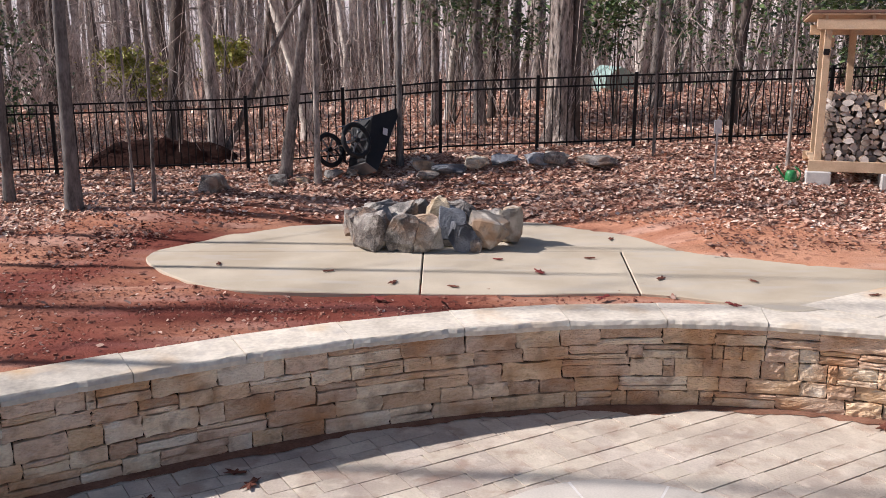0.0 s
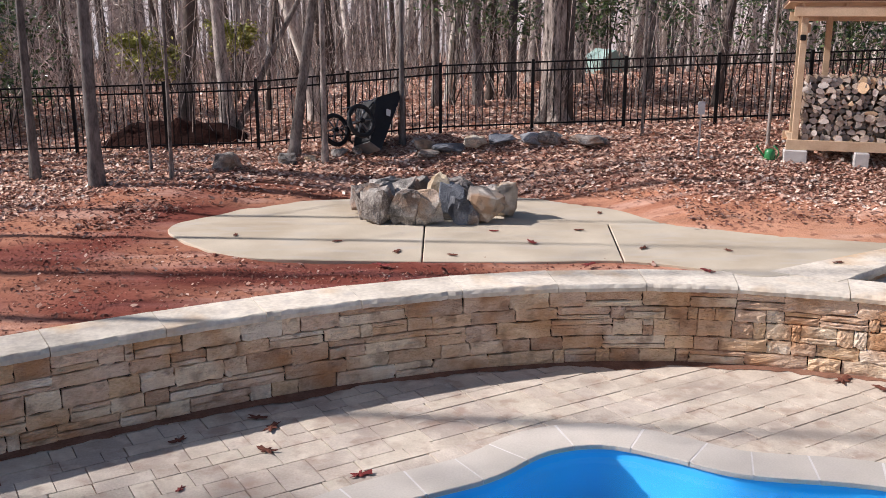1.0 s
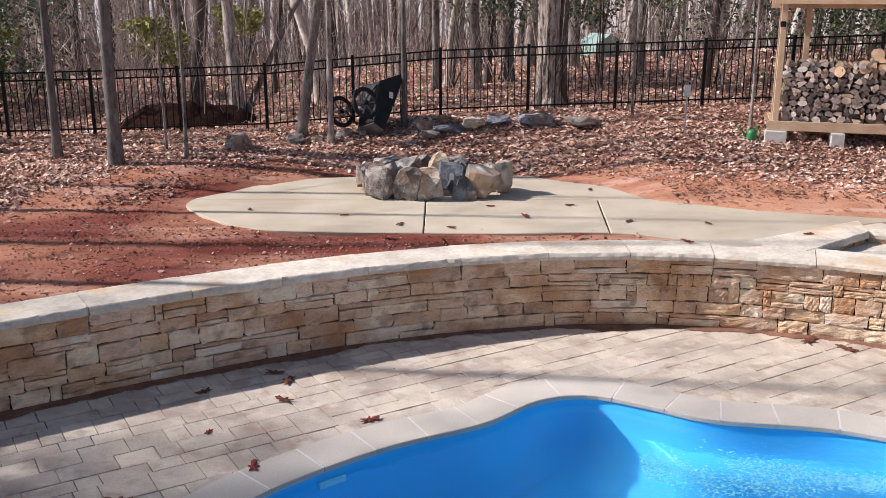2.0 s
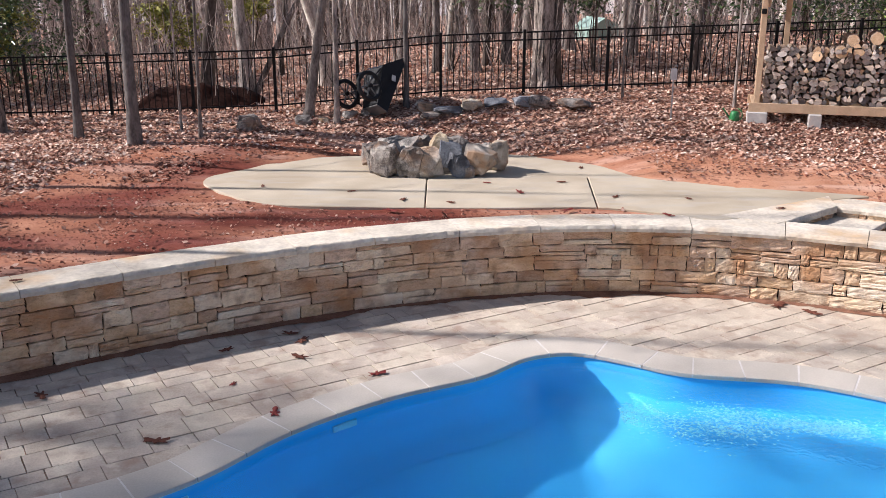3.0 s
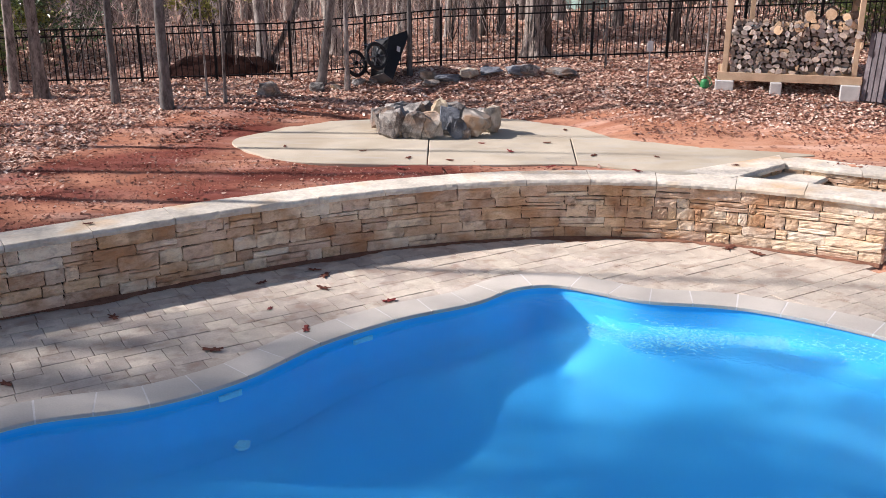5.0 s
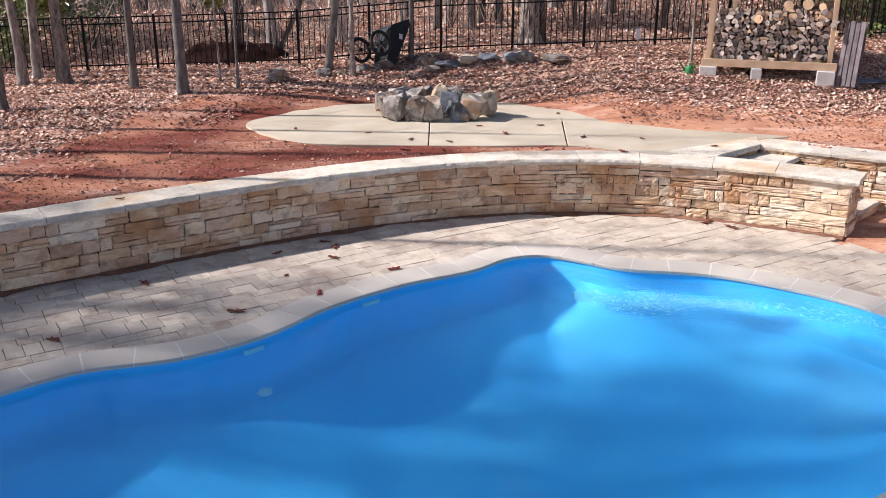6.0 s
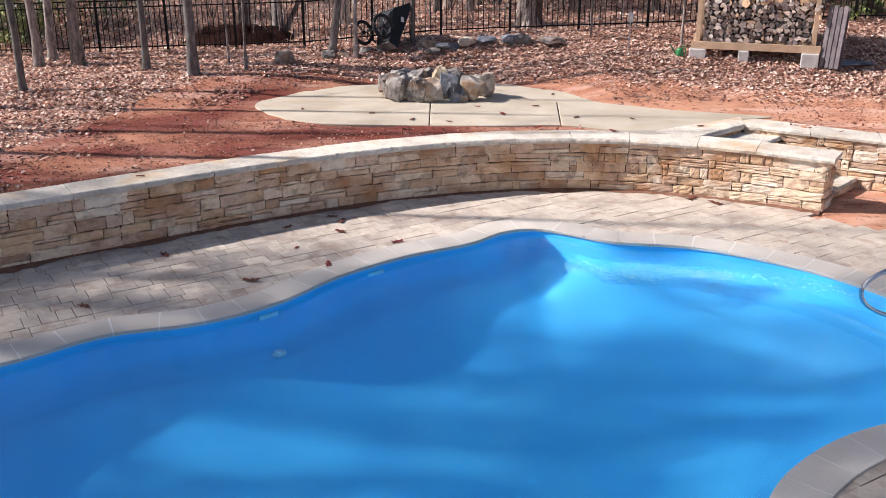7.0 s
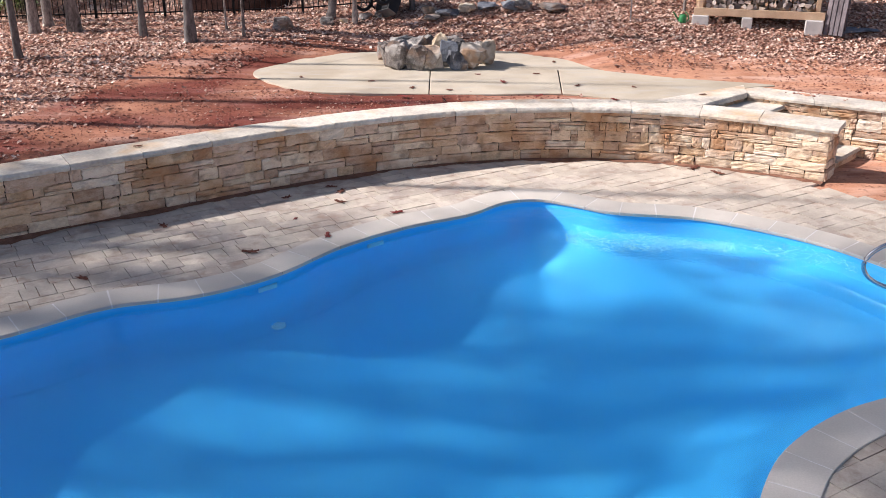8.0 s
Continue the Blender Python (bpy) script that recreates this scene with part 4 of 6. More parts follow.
# ---------------------------------------------------------------- wood shed, firewood and pallet
M_LOG_END = palette(material("log_end", (0.30, 0.24, 0.19), (0.74, 0.63, 0.52), 0.9, 18, 90, 0.8, dist=0.02), ((0.48, 0.42, 0.38), (0.14, 0.12, 0.115), (0.60, 0.50, 0.42), (0.84, 0.70, 0.56), (0.32, 0.285, 0.27), (0.95, 0.87, 0.78), (0.19, 0.155, 0.13), (0.38, 0.34, 0.32)), 0.65)
M_LOG_FRESH = material("fresh_log_end", (0.56, 0.36, 0.20), (0.80, 0.60, 0.40), 0.85, 12, 70, 0.4, per_piece=0.12)
M_LOG_BARK = material("log_bark", (0.13, 0.095, 0.07), (0.36, 0.27, 0.20), 0.95, 14, 70, 1.0, per_piece=0.25, dist=0.02)
M_BLOCK = material("concrete_block", (0.42, 0.40, 0.38), (0.60, 0.58, 0.55), 0.95, 6, 90, 0.5)
M_GREYWOOD = material("weathered_board", (0.09, 0.075, 0.08), (0.25, 0.22, 0.225), 0.9, 6, 60, 0.5, per_piece=0.2)
M_ROOF = material("shed_roofing", (0.13, 0.07, 0.05), (0.22, 0.12, 0.085), 0.8, 6, 50, 0.3)

SHED_TURN = -16.0
SHED_M = pose(4.92, 15.30, 1.25, 0, 0, SHED_TURN) @ Matrix.Diagonal((0.95, 1, 1, 1))


def build_shed():
    shed = thing("wood_shed", "open pine firewood shed raised on concrete blocks", "shed", (4.92, 15.30, 1.25), SHED_TURN)
    shed.matrix_world = SHED_M

    def p(name, bm, mat, label=""):
        return part(name, bm, mat, shed, label)

    for x, y, lean in ((0.0, 0.0, 0.0), (2.22, 0.0, 0.0), (0.02, 0.86, 0), (0.42, 0.9, 0), (2.2, 0.86, 0)):
        p("post", a_box(x - 0.045, x + 0.045, y - 0.045, y + 0.045, 0.20, 2.08, 0.004), M_LUMBER)
    p("base_beam", a_box(-0.12, 2.36, -0.09, -0.05, 0.19, 0.33, 0.004), M_LUMBER)
    p("base_beam", a_box(-0.12, 2.36, 0.91, 0.95, 0.19, 0.33, 0.004), M_LUMBER)
    for k in range(6):
        x = -0.08 + k * 0.46
        p("floor_board", a_box(x, x + 0.1, -0.05, 0.91, 0.29, 0.325, 0.003), M_LUMBER)
    p("top_beam", a_box(-0.16, 2.40, -0.09, -0.05, 2.0, 2.13, 0.004), M_LUMBER)
    p("top_beam", a_box(-0.16, 2.40, 0.91, 0.95, 1.92, 2.05, 0.004), M_LUMBER)
    for k in range(5):
        x = -0.06 + k * 0.58
        p("rafter", a_box(x, x + 0.04, -0.2, 1.05, 2.05, 2.13, 0.003, pose(0, 0, 0.04, -4, 0, 0)), M_LUMBER)
    p("roof_board", a_box(-0.24, 2.48, -0.26, 1.12, 2.13, 2.15, 0.003, pose(0, 0, 0.04, -4, 0, 0)), M_LUMBER)
    p("roofing", a_box(-0.25, 2.49, -0.27, 1.13, 2.152, 2.19, 0.004, pose(0, 0, 0.04, -4, 0, 0)), M_ROOF, "dull red-brown roofing sheet")
    p("side_brace", a_box(2.18, 2.22, 0.05, 0.9, 1.45, 1.57, 0.004), M_LUMBER)
    p("side_brace", a_box(2.26, 2.30, -0.1, 0.95, 0.8, 0.9, 0.004), M_LUMBER)
    p("side_brace", a_box(0.05, 0.09, 0.05, 0.86, 1.78, 1.9, 0.004), M_LUMBER)
    # a hinge-like bracket on the first post
    p("bracket", a_box(-0.05, 0.03, -0.075, -0.045, 1.68, 1.76, 0.01), M_FENCE, "dark iron bracket")
    for x, y in ((0.02, -0.05), (0.92, -0.03), (2.18, -0.06), (0.02, 0.9), (1.1, 0.9), (2.15, 0.9)):
        b = new("concrete_block", from_bm("concrete_block", a_box(-0.165, 0.165, -0.1, 0.1, -0.09, 0.19, 0.012), M_BLOCK))
        b.matrix_world = SHED_M @ pose(x, y, 0, 0, 0, 90 if 0.5 < x < 1.5 else 0)
        tagged(b, "pale grey concrete block under the firewood shed", "concrete block", "blocks under the shed")


build_shed()


def log_mesh(rnd, w, h, length, fresh, round_log):
    """A split or round log along y, its end at y = 0 towards the front."""
    pts = []
    spin = rnd.uniform(0, 6.283)
    if round_log:
        n = 12
        turns = [(2 * math.pi * k / n, rnd.uniform(0.93, 1.05)) for k in range(n)]
    elif rnd.random() < 0.6:
        # a quarter: the pith, two split faces and an arc of bark
        n = 7
        turns = [(math.pi, 0.75)] + [(-1.05 + 2.1 * k / 5 + rnd.uniform(-0.1, 0.1), rnd.uniform(0.85, 1.1)) for k in range(6)]
    else:
        n = 8
        turns = [(2 * math.pi * k / n + rnd.uniform(-0.2, 0.2), rnd.uniform(0.72, 1.12)) for k in range(n)]
    for a, r in turns:
        pts.append((math.cos(a + spin) * w / 2 * r, math.sin(a + spin) * h / 2 * r))
    verts = []
    for y, sc in ((0.0, 0.94), (0.012, 1.0), (length - 0.012, 1.0), (length, 0.94)):
        verts += [Vector((x * sc + 0.02 * y * rnd.uniform(-1, 1), y, z * sc)) for x, z in pts]
    faces = [tuple(range(n))]
    for j in range(3):
        faces += [(j * n + k, j * n + (k + 1) % n, (j + 1) * n + (k + 1) % n, (j + 1) * n + k) for k in range(n)]
    faces.append(tuple(3 * n + k for k in range(n))[::-1])
    me = mesh_of("log", verts, faces, M_LOG_BARK)
    me.materials.append(M_LOG_FRESH if fresh else M_LOG_END)
    me.polygons[0].material_index = 1
    me.polygons[len(faces) - 1].material_index = 1
    if not round_log:
        for k in range(rnd.choice((1, 2))):
            for j in range(3):
                me.polygons[1 + j * n + k].material_index = 1
    return me


def build_firewood():
    rnd = random.Random(17)
    z = 0.33
    for row in range(13):
        h = rnd.uniform(0.061, 0.078)
        x = 0.06 + rnd.uniform(0, 0.05)
        top = row >= 11
        end = 2.15
        while x < end:
            w = rnd.choice((0.055, 0.075, 0.095, 0.12, 0.15)) * rnd.uniform(0.85, 1.15)
            if row == 12 and x < 1.15:
                x += w
                continue
            hh = h * rnd.uniform(1.15, 1.75)
            fresh = top and rnd.random() < 0.35 or rnd.random() < 0.03
            ob = new("log", log_mesh(rnd, w * 1.15, hh, rnd.uniform(0.48, 0.62), fresh, rnd.random() < 0.12))
            ob.matrix_world = SHED_M @ pose(x + w / 2, rnd.uniform(-0.08, 0.10), z + h / 2 + rnd.uniform(-0.01, 0.01), rnd.uniform(-1.5, 1.5), rnd.uniform(-20, 20), rnd.uniform(-5, 5))
            tagged(ob, "split firewood log with a fresh tan end" if fresh else "weathered grey split firewood log in a stack", "log", "stacked firewood")
            x += w * 0.96
        z += h
    for x, zz, d in ((1.22, 1.12, 0.2), (1.38, 1.30, 0.19), (1.72, 1.34, 0.20), (1.98, 1.30, 0.15), (2.08, 1.18, 0.13), (0.86, 1.06, 0.17)):
        ob = new("log", log_mesh(rnd, d, d, 0.6, True, True))
        ob.matrix_world = SHED_M @ pose(x, -0.02, zz, 0, 0, rnd.uniform(-25, 5))
        tagged(ob, "round firewood log with a fresh sawn tan end", "log", "stacked firewood")
    for k in range(16):
        d = rnd.uniform(0.045, 0.075)
        ob = new("log", log_mesh(rnd, d, d, 0.55, rnd.random() < 0.6, True))
        ob.matrix_world = SHED_M @ pose(1.45 + 0.085 * (k % 8) + rnd.uniform(-0.02, 0.02), -0.02, 1.13 + 0.07 * (k // 8), 0, 0, rnd.uniform(-6, 6))
        tagged(ob, "thin round branch log on top of the woodpile", "log", "stacked firewood")


build_firewood()


def build_pallet():
    pal = thing("pallet", "grey weathered wooden pallet leaning on the shed", "pallet", (7.06, 14.60, 1.19), -40)
    tilt = pose(0, 0, 0, -7, 0, 0)
    for k in range(4):
        part("slat", a_box(k * 0.092, k * 0.092 + 0.076, -0.01, 0.01, 0.0, 1.12 + 0.02 * (k % 2), 0.003, tilt), M_GREYWOOD, pal)
        part("slat", a_box(k * 0.092, k * 0.092 + 0.076, 0.10, 0.12, 0.0, 1.12, 0.003, tilt), M_GREYWOOD, pal)
    for z in (0.04, 0.5, 1.0):
        part("bearer", a_box(0, 0.352, 0.01, 0.10, z, z + 0.05, 0.003, tilt), M_GREYWOOD, pal)


build_pallet()

# a grey stepping slab beside the pallet
slab_stone = new("stepping_stone", rock_mesh(301, 0.9, 0.5, 0.07, mat=M_ROCK_BLUE, rough=0.02))
slab_stone.matrix_world = pose(7.7, 14.75, upper(7.7, 14.75) - 0.01, 0, 0, -8)
tagged(slab_stone, "flat grey stone slab lying in the leaves", "stone")


# ---------------------------------------------------------------- wheelbarrow
M_GREYPLASTIC = material("scuffed_plastic", (0.09, 0.09, 0.095), (0.19, 0.185, 0.18), 0.5, 6, 60, 0.2)
M_LABEL = material("pale_label", (0.5, 0.5, 0.5), (0.65, 0.65, 0.65), 0.7, 5, 40, 0.0)


def build_barrow():
    x, y = -1.24, 16.42
    bar = thing("wheelbarrow", "black two-wheeled garden cart tipped up on its nose", "wheelbarrow", (x, y, upper(x, y)), 0)
    # the cart stands on its nose: its length runs up, its open side looks away
    up, across = Vector((0.05, 0.45, 0.89)).normalized(), Vector((0.68, -0.67, 0.30)).normalized()
    out = up.cross(across).normalized()
    tip = Matrix((-up, -across, out)).transposed().to_4x4()
    tip.translation = (0, 0, 0.13)
    # tray in its own upright pose: nose at x = 0, tail at x = -1, rim at z = 0.36
    low = [(-0.08, 0.2, 0.0), (-0.08, -0.2, 0.0), (-0.78, -0.24, 0.04), (-0.78, 0.24, 0.04)]
    rim = [(0.02, 0.27, 0.17), (0.02, -0.27, 0.17), (-1.02, -0.36, 0.46), (-1.02, 0.36, 0.46)]
    inn_l = [(-0.10, 0.18, 0.02), (-0.10, -0.18, 0.02), (-0.76, -0.22, 0.06), (-0.76, 0.22, 0.06)]
    inn_r = [(-0.01, 0.25, 0.178), (-0.01, -0.25, 0.178), (-0.99, -0.335, 0.465), (-0.99, 0.335, 0.465)]
    vv = [tip @ Vector(q) for q in low + rim + inn_l + inn_r]
    ff = [(3, 2, 1, 0), (8, 9, 10, 11)]
    for k in range(4):
        j = (k + 1) % 4
        ff += [(k, j, 4 + j, 4 + k), (8 + j, 8 + k, 12 + k, 12 + j), (4 + k, 4 + j, 12 + j, 12 + k)]
    tray = part("tray", mesh_of("tray", vv, ff, M_BARROW), None, bar)
    nose = [Vector(q) + Vector((0.012, 0, -0.006)) for q in (low[0], low[1], rim[1], rim[0])]
    nv = [tip @ q for q in nose] + [tip @ (q - Vector((0.01, 0, 0))) for q in nose]
    part("nose_plate", mesh_of("nose_plate", nv, [(0, 1, 2, 3), (7, 6, 5, 4), (0, 4, 5, 1), (1, 5, 6, 2), (2, 6, 7, 3), (3, 7, 4, 0)], M_GREYPLASTIC), None, bar, "scuffed grey nose of the tray")
    part("label_plate", a_box(-0.62, -0.52, -0.325, -0.318, 0.18, 0.26, 0.0, tip @ pose(0, 0.0, 0)), M_LABEL, tray)
    for side in (-0.33, 0.30):
        c = tip @ Vector((-0.29, side, -0.29))
        ax = (tip.to_3x3() @ Vector((0, 1, 0))).normalized()
        a = ax.cross(Vector((0, 0, 1))).normalized()
        b = ax.cross(a)
        wheel = part("wheel", mesh_of("wheel", *tube([c - ax * 0.05, c + ax * 0.05], [0.035, 0.035], 10), M_FENCE), None, bar)
        ring = [c + (a * math.cos(k * 0.2617994) + b * math.sin(k * 0.2617994)) * 0.225 for k in range(25)]
        part("tyre", mesh_of("tyre", *tube(ring, [0.036] * 25, 8, False), M_BARROW, True), None, wheel)
        for k in range(6):
            w = k * 1.0471976
            part("spoke", mesh_of("spoke", *tube([c, c + (a * math.cos(w) + b * math.sin(w)) * 0.21], [0.016, 0.012], 5), M_GREYPLASTIC), None, wheel)
    part("axle", mesh_of("axle", *tube([tip @ Vector((-0.29, -0.34, -0.29)), tip @ Vector((-0.29, 0.31, -0.29))], [0.013, 0.013], 6), M_STEEL), None, bar)
    for side in (-0.2, 0.2):
        pts = [tip @ Vector(q) for q in ((-0.12, side, -0.02), (-0.29, side, -0.28), (-0.70, side * 1.1, 0.0))]
        part("handle", mesh_of("handle", *tube(pts, [0.016] * 3, 7), M_BARROW), None, bar)
        pts = [tip @ Vector(q) for q in ((-0.50, side, -0.14), (-0.62, side, -0.26), (-0.74, side, 0.0))]
        part("strut", mesh_of("strut", *tube(pts, [0.01] * 3, 6), M_STEEL), None, bar)


build_barrow()


# ---------------------------------------------------------------- watering can, marker stake, earth heap, tent
M_GREEN = material("green_plastic", (0.02, 0.15, 0.045), (0.035, 0.23, 0.07), 0.4, 5, 40, 0.05)
M_STAKE = material("galvanised_stake", (0.32, 0.31, 0.31), (0.45, 0.44, 0.44), 0.5, 6, 60, 0.1, metal=0.6)
M_PALEGREEN = material("pale_green_canvas", (0.27, 0.40, 0.35), (0.37, 0.50, 0.45), 0.8, 2, 30, 0.2)


def build_can():
    x, y = 4.60, 15.32
    can = thing("watering_can", "bright green plastic watering can among the leaves", "watering can", (x, y, upper(x, y)), 150)
    part("body", mesh_of("body", *tube([(0, 0, -0.01), (0, 0, 0.02), (0, 0, 0.15), (0, 0, 0.19), (0, 0, 0.2)], [0.085, 0.1, 0.09, 0.07, 0.05], 14), M_GREEN, True), None, can)
    part("spout", mesh_of("spout", *tube([(0.08, 0, 0.05), (0.16, 0, 0.14), (0.22, 0, 0.22), (0.24, 0, 0.24)], [0.022, 0.016, 0.014, 0.03], 8), M_GREEN, True), None, can)
    ring = [(-0.05 - 0.1 * math.sin(k * 0.45), 0, 0.2 + 0.06 * math.cos(k * 0.45) - 0.02 * k) for k in range(8)]
    part("handle", mesh_of("handle", *tube(ring, [0.012] * 8, 6), M_GREEN, True), None, can)

    can.matrix_world = pose(x, y, upper(x, y), 0, 0, 150) @ Matrix.Scale(0.8, 4)


build_can()


def build_stake():
    x, y = 3.62, 15.42
    st = thing("marker_stake", "thin grey stake with a small pale tag", "stake", (x, y, upper(x, y)))
    part("stake", a_box(-0.012, 0.012, -0.008, 0.008, -0.05, 0.78, 0.002), M_STAKE, st)
    part("tag", a_box(-0.05, 0.05, -0.02, -0.009, 0.64, 0.82, 0.012), M_LABEL, st, "pale plastic tag")
    part("hook", mesh_of("hook", *tube([(0, -0.014, 0.82), (0.01, -0.014, 0.86), (0.04, -0.014, 0.87), (0.05, -0.014, 0.84)], [0.006] * 4, 5), M_STAKE), None, st)


build_stake()


def build_heap():
    verts, faces, n = [], [], 26
    for j in range(n + 1):
        for i in range(n + 1):
            u, v = i / n * 2 - 1, j / n * 2 - 1
            x, y = -4.55 + 1.25 * u, 18.2 + 0.75 * v
            h = max(0.0, 1 - u * u - v * v) ** 0.7 * 0.55
            h *= 0.75 + 0.5 * noise.noise((x * 1.6, y * 1.6, 2)) + 0.25 * noise.noise((x * 6, y * 6, 4))
            verts.append((x, y, upper(x, y) - 0.03 + h))
    for j in range(n):
        for i in range(n):
            a = j * (n + 1) + i
            faces.append((a, a + 1, a + n + 2, a + n + 1))
    # near-black base colour stands in for the shade over the mound
    tagged(new("earth_mound", mesh_of("earth_mound", verts, faces, material("dug_earth_shaded", (0.010, 0.004, 0.003), (0.036, 0.012, 0.008), 0.95, 3, 30, 1.0, dist=0.05), True)), "mound of dug red earth behind the fence, darkened for shade", "earth mound")


build_heap()


def build_tent():
    x, y = 4.05, 26.0
    tent = thing("tarp_tent", "pale green tarpaulin tent deep in the woods", "tent", (x, y, upper(x, y)), 20)
    vv = [(-0.42, -0.4, 0), (0.42, -0.4, 0), (0.42, 0.6, 0), (-0.42, 0.6, 0), (-0.40, -0.4, 0.34), (0.40, -0.4, 0.40), (0.40, 0.6, 0.40), (-0.40, 0.6, 0.34), (0.0, -0.4, 0.58), (0.0, 0.6, 0.58)]
    part("canopy", mesh_of("canopy", vv, [(4, 8, 9, 7), (8, 5, 6, 9)], M_PALEGREEN), None, tent)
    part("side_cloth", mesh_of("side_cloth", vv, [(0, 1, 5, 8, 4), (1, 2, 6, 5), (3, 0, 4, 7), (2, 3, 7, 9, 6)], M_PALEGREEN), None, tent)


build_tent()


# ---------------------------------------------------------------- the woods
random.seed(5)
M_BARK_DARK = material("dark_bark", (0.035, 0.028, 0.024), (0.18, 0.145, 0.125), 0.95, 14, 60, 0.5, per_piece=0.3, dist=0.012, stretch=(1, 1, 0.3))
M_BARK_PALE = material("pale_bark", (0.24, 0.20, 0.175), (0.66, 0.60, 0.53), 0.95, 12, 60, 0.5, per_piece=0.2, spread=(0.38, 0.62), dist=0.012, stretch=(1, 1, 0.3))
PROTO += [bare_tree(0.22, 15, 0.02, 0.3, 12, 7, M_BARK_DARK), bare_tree(0.22, 16, 0.015, 0.4, 12, 7, M_BARK_DARK), bare_tree(0.22, 14, 0.025, 0.3, 12, 7, M_BARK_PALE)]
SAPLINGS = [bare_tree(0.22, h, b, 0.12, 16, 6, m) for h, b, m in ((14, 0.05, M_BARK), (15, 0.04, M_BARK_PALE), (13, 0.06, M_BARK_DARK))]


def grow(proto, x, y, diam, tall, lean=(0, 0)):
    m = pose(x, y, upper(x, y), lean[0], lean[1], random.uniform(0, 360))
    return copy_thing(proto, m @ Matrix.Diagonal((diam / 0.22, diam / 0.22, tall, 1)))


for k in range(205):
    y = 18.0 + 34 * random.random() ** 1.15
    x = random.uniform(-0.66, 0.66) * (y + 4)
    if abs(x - 1.8) < 0.5 and y < 19 or 17.5 < y < 19.2 and -16 < x < 2:
        continue
    grow(random.choice(PROTO + PROTO[6:7] + PROTO[3:7]), x, y, random.choice((0.09, 0.12, 0.16, 0.2, 0.26, 0.32)), random.uniform(0.45, 0.75), (random.gauss(0, 2), random.gauss(0, 2.2)))
for k in range(50):
    y = 17.8 + 16 * random.random()
    x = random.uniform(-0.66, 0.66) * (y + 4)
    t = grow(random.choice(SAPLINGS), x, y, random.uniform(0.03, 0.06), random.uniform(0.25, 0.5), (random.gauss(0, 4), random.gauss(0, 4)))
    tagged(t, "thin bare sapling in the woods", "tree")
# more of the woods beyond the left end of the fence, whose shadows fall across the leaves
for k in range(26):
    y = random.uniform(14.5, 44)
    x = random.uniform(-42, -0.66 * (y + 4))
    if x < -13 or y > 17.5:
        grow(random.choice(PROTO), x, y, random.uniform(0.16, 0.34), random.uniform(0.6, 0.95), (random.gauss(0, 2), random.gauss(0, 2.2)))
# trees beyond the pool that throw their shade over it
for k, (x, y, d) in enumerate(((-11.0, 10.4, 0.24), (-14.5, 11.5, 0.3), (-17.0, 10.2, 0.36), (-21.0, 13.0, 0.3))):
    grow(PROTO[k % 7], x, y, d, random.uniform(0.75, 1.0), (random.gauss(0, 2), random.gauss(0, 2)))
for k, p in enumerate(PROTO + SAPLINGS):
    y = 21 + 2 * k
    p.matrix_world = pose(-14 - 2 * k, y, upper(-14, y))



def old_tree(x, y, diam, height):
    """An old straight tree with a flared foot and ridged bark."""
    rnd = random.Random(61)
    root = thing("old_tree", "thick old tree with furrowed grey-brown bark and flared roots", "tree", (x, y, upper(x, y)))
    n, levels = 44, 60
    verts, faces = [], []
    for j in range(levels + 1):
        z = -0.2 + (height + 0.2) * (j / levels) ** 1.5
        r0 = diam / 2 * (1 - 0.5 * max(z, 0) / height) * (1 + 0.55 * math.exp(-max(z, 0) / 0.22))
        cx = 0.04 * noise.noise((0, 0, z * 0.4)) + 0.012 * z
        for i in range(n):
            a = 2 * math.pi * i / n
            root_lobe = 0.22 * math.exp(-max(z, 0) / 0.22) * math.cos(5 * a + 0.7)
            ridge = 0.07 * noise.noise((math.cos(a) * 6, math.sin(a) * 6, z * 1.6)) + 0.05 * noise.noise((math.cos(a) * 14, math.sin(a) * 14, z * 3.2))
            r = r0 * (1 + root_lobe + ridge)
            verts.append((cx + r * math.cos(a), r * math.sin(a), z))
    for j in range(levels):
        for i in range(n):
            a, b = j * n + i, j * n + (i + 1) % n
            faces.append((a, b, b + n, a + n))
    bark = material("furrowed_bark", (0.06, 0.048, 0.04), (0.52, 0.44, 0.38), 0.95, 18, 70, 1.0, spread=(0.38, 0.60), dist=0.05, stretch=(1, 1, 0.2))
    part("trunk", mesh_of("trunk", verts, faces, bark), None, root)
    # a second, thinner stem grown against it
    p = [Vector((0.27, 0.05, -0.1)), Vector((0.25, 0.05, 0.8)), Vector((0.27, 0.06, 2.2)), Vector((0.35, 0.1, 5.0)), Vector((0.5, 0.2, 9.0))]
    part("side_stem", mesh_of("side_stem", *tube(p, [0.11, 0.09, 0.085, 0.07, 0.03], 10), M_BARK_DARK, True), None, root)
    random.seed(61)
    limbs = []
    for k in range(9):
        z = 3.2 + k * 0.9
        a = rnd.uniform(0, 6.283)
        path = limb_path((0.05, 0, z), (math.cos(a), math.sin(a), rnd.uniform(0.3, 0.9)), rnd.uniform(1.5, 3.2), 5, 0.2, 0.3)
        limbs.append(tube(path, [0.06, 0.05, 0.04, 0.03, 0.02, 0.01], 6, False))
    part("limbs", mesh_of("limbs", *merge(limbs), M_BARK_DARK), None, root)


old_tree(1.81, 17.95, 0.38, 13.0)
